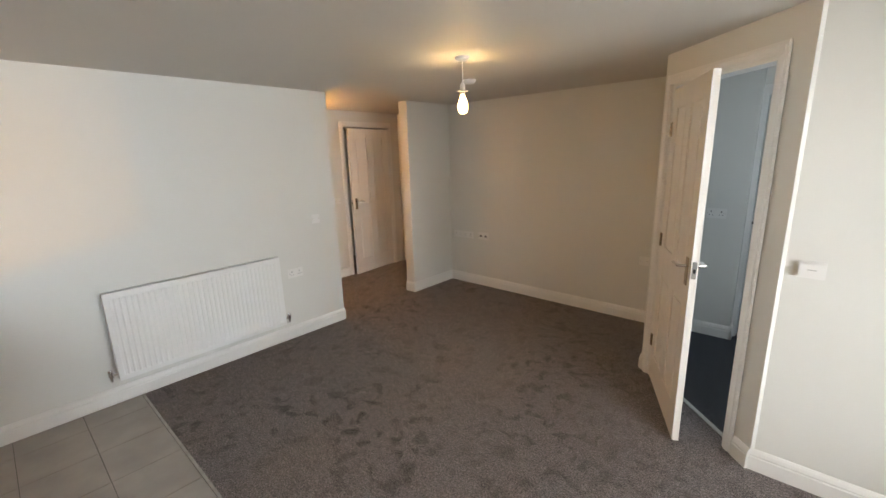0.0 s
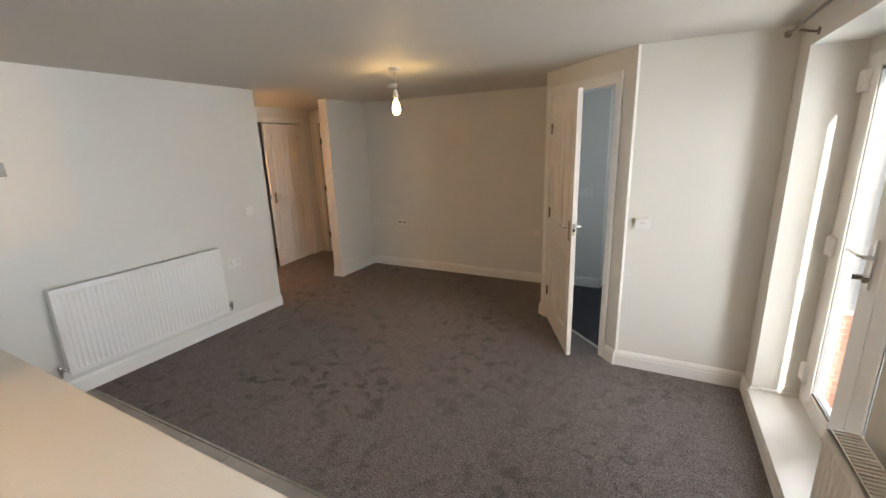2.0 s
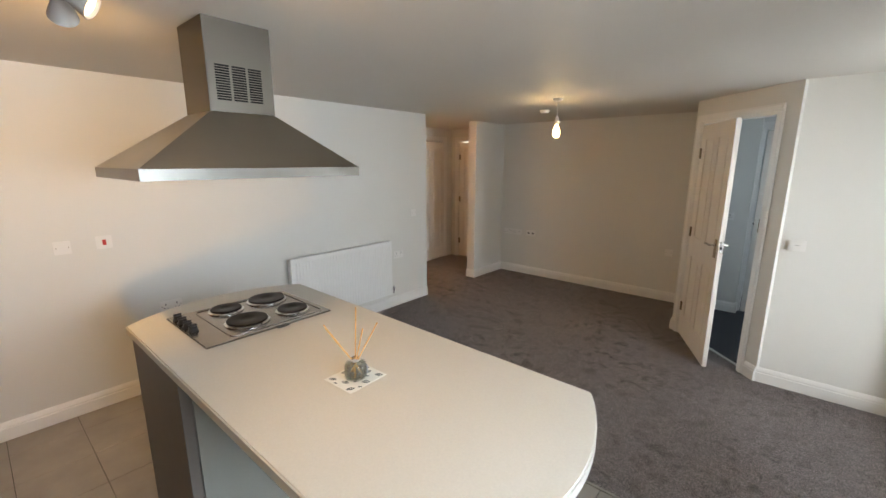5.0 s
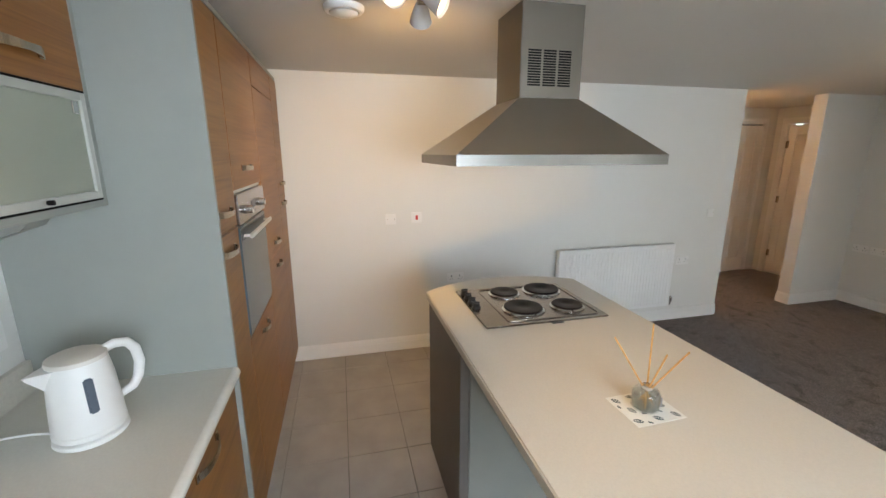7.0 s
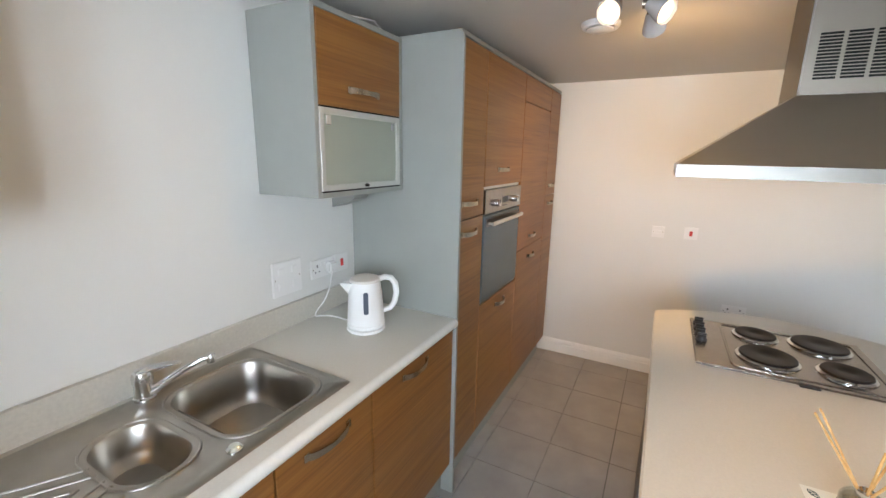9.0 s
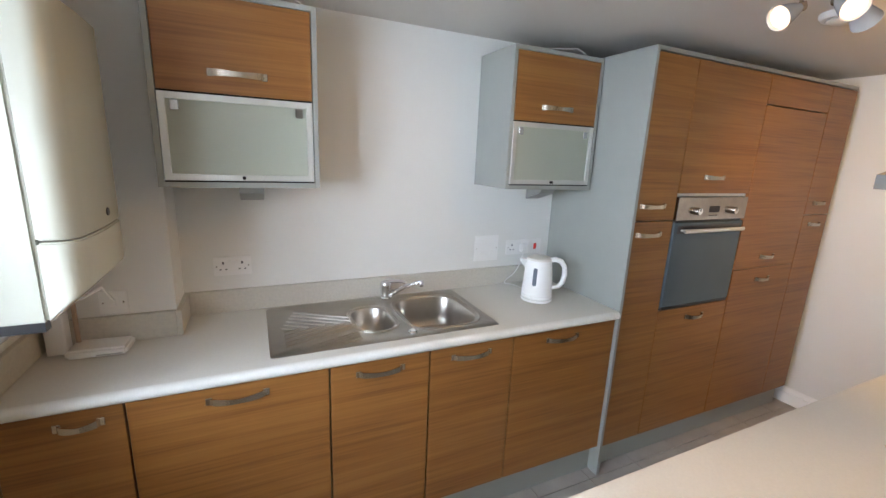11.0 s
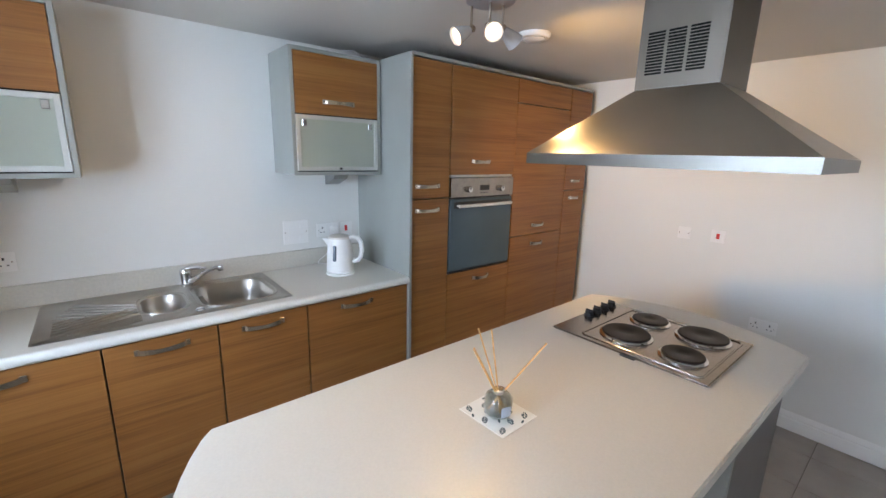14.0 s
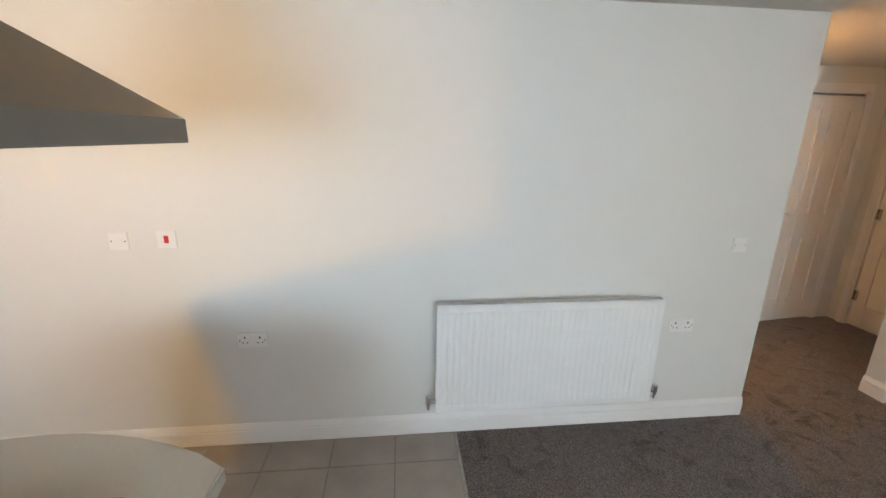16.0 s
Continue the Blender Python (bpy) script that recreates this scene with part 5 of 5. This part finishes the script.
# ---- sockets and switches ----
def plate(m, w, h, kind, label, cat="socket", group="", depth=0.009):
    """An accessory on a wall: its own x runs along the wall, z up, the room lies towards -y."""
    s = tagged(new("wall_" + cat), label, cat, group)
    s.matrix_world = m
    part("faceplate", box(-w / 2, w / 2, -depth, 0, -h / 2, h / 2, 0.0025, 2), M_PLASTIC, s, local=True)
    f = -depth
    if kind in ("double", "module"):
        for cx in (-w / 4, w / 4):
            bm = bmesh.new()
            if kind == "double":
                box(cx - 0.0035, cx + 0.0035, f - 0.0006, f + 0.001, 0.008, 0.020, bm=bm)
                for dx in (-0.011, 0.011):
                    box(cx + dx - 0.0035, cx + dx + 0.0035, f - 0.0006, f + 0.001, -0.016, -0.011, bm=bm)
            else:
                box(cx - 0.014, cx + 0.014, f - 0.0006, f + 0.001, -0.012, 0.010, bm=bm)
                box(cx + 0.018, cx + 0.024, f - 0.0006, f + 0.001, -0.016, -0.008, bm=bm)
            part("pin_holes" if kind == "double" else "aerial_outlet", bm, M_BLACK, s, local=True)
            if kind == "double":
                part("rocker", box(cx + 0.018 if cx < 0 else cx - 0.030, cx + 0.030 if cx < 0 else cx - 0.018, f - 0.003, f, 0.008, 0.026, 0.0015), M_PLASTIC, s, local=True)
    elif kind == "red":
        part("rocker", box(-0.010, 0.010, f - 0.004, f, -0.018, 0.018, 0.002), M_RED, s, local=True, label="red rocker switch")
    elif kind == "grid":
        for cx in (-w * 0.23, w * 0.23):
            for cz in (-h * 0.22, h * 0.22):
                part("rocker", box(cx - 0.014, cx + 0.014, f - 0.004, f, cz - 0.014, cz + 0.014, 0.003, 2), M_PLASTIC, s, local=True)
    elif kind == "switch":
        part("rocker", box(-0.008, 0.008, f - 0.004, f, -0.014, 0.014, 0.002), M_PLASTIC, s, local=True)
    elif kind == "outlet":
        part("cover", box(-0.018, 0.018, f - 0.002, f, -0.012, 0.012, 0.002), M_PLASTIC, s, local=True)
    elif kind == "thermostat":
        part("cover", box(-w / 2 + 0.006, w / 2 - 0.006, f - 0.014, f, -h / 2 + 0.006, h / 2 - 0.006, 0.004, 2), M_PLASTIC, s, local=True)
        part("slot", box(-0.012, 0.02, f - 0.0148, f - 0.0138, 0.002, 0.005), M_CABLE, s, local=True)
    for dx in (-w / 2 + 0.012, w / 2 - 0.012):
        if kind in ("double", "switch", "grid", "outlet"):
            part("screw", cyl((dx, f, 0), (dx, f - 0.0012, 0), 0.003, n=8), M_NICKEL, s, local=True)
    return s


def on_south(x, z, y=YS):
    return pose(x, y, z, 0, 0, 180)


def on_west(y, z, x=XW):
    return pose(x, y, z, 0, 0, 90)


def on_north(x, z, y=YN):
    return pose(x, y, z)


def on_east(y, z):
    return pose(XE, y, z, 0, 0, -90)


plate(on_south(0.10, 1.140), 0.146, 0.083, "double", "white plastic double socket above the worktop", group="double sockets")
plate(on_south(-1.161, 1.148), 0.150, 0.143, "grid", "white four-gang appliance switch plate above the worktop", "switch")
plate(on_south(-1.365, 1.144), 0.148, 0.085, "double", "white plastic double socket with the kettle plugged in", group="double sockets")
plate(on_south(-1.487, 1.144), 0.090, 0.085, "red", "white cooker switch with a red rocker beside the sockets", "switch")
plate(on_south(0.475, 1.085, -2.235), 0.083, 0.083, "switch", "white fused switch on the boxing below the boiler", "switch")
plate(on_west(-1.093, 1.132), 0.083, 0.083, "outlet", "white outlet plate on the kitchen side wall", "outlet plate")
plate(on_west(-0.884, 1.139), 0.085, 0.085, "red", "white isolator switch with a red rocker on the bare wall", "switch")
plate(on_west(-0.555, 0.610), 0.146, 0.083, "double", "white plastic double socket low on the kitchen wall", group="double sockets")
plate(on_west(2.022, 1.075), 0.083, 0.083, "switch", "white light switch near the hall opening", "switch")
plate(on_west(1.765, 0.610), 0.146, 0.083, "double", "white plastic double socket beside the radiator", group="double sockets")
plate(on_north(-3.325, 0.622), 0.146, 0.083, "double", "white plastic double socket low on the end wall", group="double sockets")
plate(on_north(-3.165, 0.622), 0.146, 0.083, "double", "white plastic double socket low on the end wall", group="double sockets")
plate(on_north(-2.935, 0.630), 0.146, 0.083, "module", "white aerial outlet plate with dark connectors", "outlet plate")
plate(on_north(-1.075, 0.600), 0.083, 0.083, "outlet", "white telephone outlet plate low on the end wall", "outlet plate")
plate(pose(0.06, 2.38, 1.088), 0.104, 0.078, "thermostat", "white room thermostat on the bright wall", "thermostat")
plate(on_east(0.730, 1.080), 0.083, 0.083, "switch", "white switch plate between radiator and glazed door", "switch")
plate(on_north(-0.560, 1.085, 4.05), 0.146, 0.083, "double", "white plastic double socket on the lobby wall", group="double sockets")
plate(pose(HX, 3.135, 1.055, 0, 0, 90), 0.083, 0.083, "switch", "white light switch beside the cupboard door", "switch")


# ---- ceiling fittings ----
def pendant(x, y, label):
    p = thing("pendant_lamp", (x, y, C), label, "ceiling lamp", group="bare bulb pendants")
    part("ceiling_rose", lathe([(0, C - 0.022), (0.030, C - 0.022), (0.042, C - 0.014), (0.046, C), (0, C)], (x, y, 0), 28), M_PLASTIC, p, smooth=True)
    part("flex", tube([(x, y, C - 0.02), (x + 0.002, y, C - 0.10), (x, y, 2.055)], 0.003, 8), M_PLASTIC, p, smooth=True)
    part("lampholder", lathe([(0, 2.062), (0.010, 2.060), (0.016, 2.045), (0.017, 2.02), (0.034, 2.018), (0.034, 2.012), (0.017, 2.010), (0.016, 1.995), (0, 1.995)], (x, y, 0), 20), M_PLASTIC, p, smooth=True)
    part("bulb", lathe([(0, 1.878), (0.014, 1.880), (0.026, 1.890), (0.032, 1.912), (0.031, 1.938), (0.024, 1.964), (0.014, 1.985), (0.013, 1.996), (0, 1.996)], (x, y, 0), 24), M_BULB, p, label="lit warm filament bulb", smooth=True)
    return p


pendant(-1.70, 2.11, "bare warm filament bulb on a white pendant, lit")
pendant(-4.10, 2.35, "bare bulb pendant in the hall, lit")

sx, sy = -1.500, -1.205
sp = thing("spotlight_fitting", (sx, sy, C), "round nickel ceiling fitting with three lit spotlights", "ceiling spotlight")
part("base", lathe([(0, C - 0.030), (0.085, C - 0.030), (0.092, C - 0.026), (0.094, C), (0, C)], (sx, sy, 0), 36), mat("fitting_base", (0.34, 0.34, 0.34), 0.35, metal=0.3, var=0.02), sp, smooth=True)
HEADS = (((-1.475, -1.280, 2.105), (0.86, -0.20, -0.48)), ((-1.495, -1.200, 2.105), (0.42, 0.72, -0.50)), ((-1.555, -1.190, 2.105), (-0.86, 0.12, -0.50)))
for (hx_, hy_, hz_), d in HEADS:
    d = Vector(d).normalized()
    e = new("spot_head")
    e.parent = sp
    k0 = Vector((hx_, hy_, hz_))
    e.matrix_basis = origin(sp).inverted() @ Matrix.Translation(k0)
    part("stem", tube([(hx_, hy_, C - 0.028), (hx_, hy_, hz_ + 0.012)], 0.005, 8), M_NICKEL, e, smooth=True)
    part("knuckle", cyl(k0 - Vector((0.0, 0.012, 0)), k0 + Vector((0, 0.012, 0)), 0.013, n=16), M_NICKEL, e, smooth=True)
    q = d.to_track_quat("Z", "Y").to_matrix().to_4x4()
    m = Matrix.Translation(k0) @ q
    part("shade", lathe([(0.0, 0.004), (0.014, 0.006), (0.020, 0.020), (0.030, 0.055), (0.036, 0.078), (0.033, 0.078), (0.027, 0.055), (0.017, 0.022), (0, 0.020)], n=24, m=m), M_SHADEGLASS, e, smooth=True)
    part("lamp_face", lathe([(0, 0.066), (0.030, 0.066), (0.030, 0.069), (0.0, 0.071)], n=20, m=m), M_SPOTGLOW, e, label="glowing lamp face", smooth=True)
    l = lamp("spot_beam", "SPOT", tuple(k0 + d * 0.085), 27 if d.x < 0 else (16 if d.y > 0 else 8), (1.0, 0.58, 0.20), 0.009, tuple(k0 + d * 2))
    l.data.spot_size, l.data.spot_blend = radians(128), 1.0

vx, vy = -2.022, -1.412
ve = thing("ceiling_vent", (vx, vy, C), "round white plastic extract vent in the ceiling", "ceiling vent")
part("rim", lathe([(0.080, C), (0.080, C - 0.010), (0.072, C - 0.022), (0.060, C - 0.024), (0.055, C - 0.016), (0.055, C)], (vx, vy, 0), 36), M_PLASTIC, ve, smooth=True)
part("disc", lathe([(0, C - 0.034), (0.048, C - 0.032), (0.056, C - 0.026), (0.050, C - 0.018), (0, C - 0.014)], (vx, vy, 0), 36), M_PLASTIC, ve, smooth=True)
sd = thing("smoke_detector", (-2.185, 2.80, C), "small white round detector on the lounge ceiling", "detector")
part("case", lathe([(0, C - 0.032), (0.036, C - 0.031), (0.048, C - 0.020), (0.052, C - 0.006), (0.052, C), (0, C)], (-2.185, 2.80, 0), 32), M_PLASTIC, sd, smooth=True)
sd = thing("heat_detector", (-0.60, -1.80, C), "small white round detector on the kitchen ceiling", "detector")
part("case", lathe([(0, C - 0.034), (0.020, C - 0.033), (0.026, C - 0.018), (0.046, C - 0.014), (0.050, C - 0.003), (0.050, C), (0, C)], (-0.60, -1.80, 0), 32), M_PLASTIC, sd, smooth=True)
jb = thing("ceiling_box", (-0.10, -2.02, C), "open white ceiling box with a black labelled module", "junction box")
part("backplate", box(-0.175, -0.015, -2.055, -1.985, C - 0.008, C, 0.002), M_PLASTIC, jb)
part("module", box(-0.165, -0.10, -2.045, -1.997, C - 0.030, C - 0.008, 0.003), M_BLACK, jb)
part("module_label", box(-0.150, -0.118, -2.040, -1.9965, C - 0.026, C - 0.014), M_PAPER, jb)
bm = bmesh.new()
for i in range(4):
    box(-0.085 + i * 0.016, -0.077 + i * 0.016, -2.04, -2.0, C - 0.022, C - 0.008, bm=bm)
part("terminals", bm, M_CABLE, jb)

# ---- curtain pole ----
cp = thing("curtain_pole", (0.68, 1.5, 2.15), "slim satin nickel curtain pole above the glazed door", "curtain pole")
part("pole", cyl((0.675, 0.70, 2.155), (0.675, 2.24, 2.155), 0.0075, n=14), M_BRASSY, cp, smooth=True)
for y, s in ((2.24, 1), (0.70, -1)):
    part("finial", tube([(0.675, y, 2.155), (0.675, y + s * 0.012, 2.155), (0.675, y + s * 0.03, 2.155), (0.675, y + s * 0.045, 2.155)], [0.0095, 0.016, 0.018, 0.008], 14), M_BRASSY, cp, smooth=True)
for y in (0.86, 2.06):
    part("bracket", tube([(XE, y, 2.12), (XE - 0.02, y, 2.12), (0.675, y, 2.135)], 0.006, 8), M_BRASSY, cp, smooth=True)
    part("bracket_ring", cyl((0.675, y - 0.008, 2.155), (0.675, y + 0.008, 2.155), 0.020, n=20), M_CHROME, cp, smooth=True)
    part("wall_plate", cyl((XE, y, 2.12), (XE - 0.006, y, 2.12), 0.018, n=16), M_BRASSY, cp, smooth=True)
rg = part("end_ring", cyl((0.675, 0.905, 2.155), (0.675, 0.935, 2.155), 0.026, n=20), M_CHROME, cp, smooth=True)

# loose aerial cord in the window reveal
cd = thing("reveal_cable", (0.85, -1.65, 1.0), "thin grey cable hanging down the window reveal", "cable")
part("flex", tube([(0.93, KW0 + 0.003, 2.0), (0.90, KW0 + 0.004, 1.86), (0.865, KW0 + 0.003, 1.72), (0.845, KW0 + 0.003, 1.60), (0.80, KW0 + 0.004, 1.42), (0.76, KW0 + 0.003, 1.26), (0.725, KW0 + 0.003, 1.14), (0.705, KW0 + 0.004, 1.07)], 0.0012, 6), M_PLASTIC, cd, smooth=True)
part("wall_run", tube([(XK - 0.002, KW0 - 0.01, 1.045), (XK - 0.002, KW0 - 0.03, 0.85), (XK - 0.002, KW0 - 0.045, 0.65), (XK - 0.002, KW0 - 0.05, 0.47)], 0.0014, 6), M_PLASTIC, cd, smooth=True)
part("clip", box(XK - 0.012, XK, KW0 - 0.056, KW0 - 0.044, 0.445, 0.47, 0.002), M_CABLE, cd)

# ---- floor tiles, one by one ----
PT = 0.333
tile_meshes = {}
floor_tiles = tagged(new("tiled_floor"), "matt grey-beige square ceramic floor tiles with dark joints", kind="structure")
floor_tiles.matrix_world = pose(0, 0, -0.012)
xs = [-2.875 + PT * i for i in range(-3, 13)]
ysj = [-1.840 + 0.332 * i for i in range(-3, 9)]
for x in xs:
    for y in ysj:
        a, b = max(x + 0.0018, XW + 0.001), min(x + PT - 0.0018, XK - 0.001)
        c, d = max(y + 0.0018, YS + 0.001), min(y + 0.332 - 0.0018, TILE_Y - 0.005)
        if b - a < 0.02 or d - c < 0.02:
            continue
        key = (round(b - a, 4), round(d - c, 4))
        if key not in tile_meshes:
            bm = box(-key[0] / 2, key[0] / 2, -key[1] / 2, key[1] / 2, 0, 0.0095, 0.0012)
            me = bpy.data.meshes.new("tile")
            bm.to_mesh(me)
            bm.free()
            me.materials.append(M_TILE)
            tile_meshes[key] = me
        t = new("tile", tile_meshes[key])
        t.parent = floor_tiles
        t.location = ((a + b) / 2, (c + d) / 2, 0.0)

# bricks of the pier
bm = box(-0.109, 0.109, -0.109, 0.109, -0.0325, 0.0325, 0.003)
bmh = box(-0.109, -0.004, -0.109, 0.109, -0.0325, 0.0325, 0.003)
box(0.006, 0.109, -0.109, 0.109, -0.0325, 0.0325, 0.003, bm=bmh)
meshes = []
for b_ in (bm, bmh):
    me = bpy.data.meshes.new("brick")
    b_.to_mesh(me)
    b_.free()
    me.materials.append(M_BRICK)
    meshes.append(me)
for r_ in range(35):
    b = new("brick", meshes[r_ % 2])
    b.parent = pier
    b.location = (0, 0, 0.04 + r_ * 0.075)
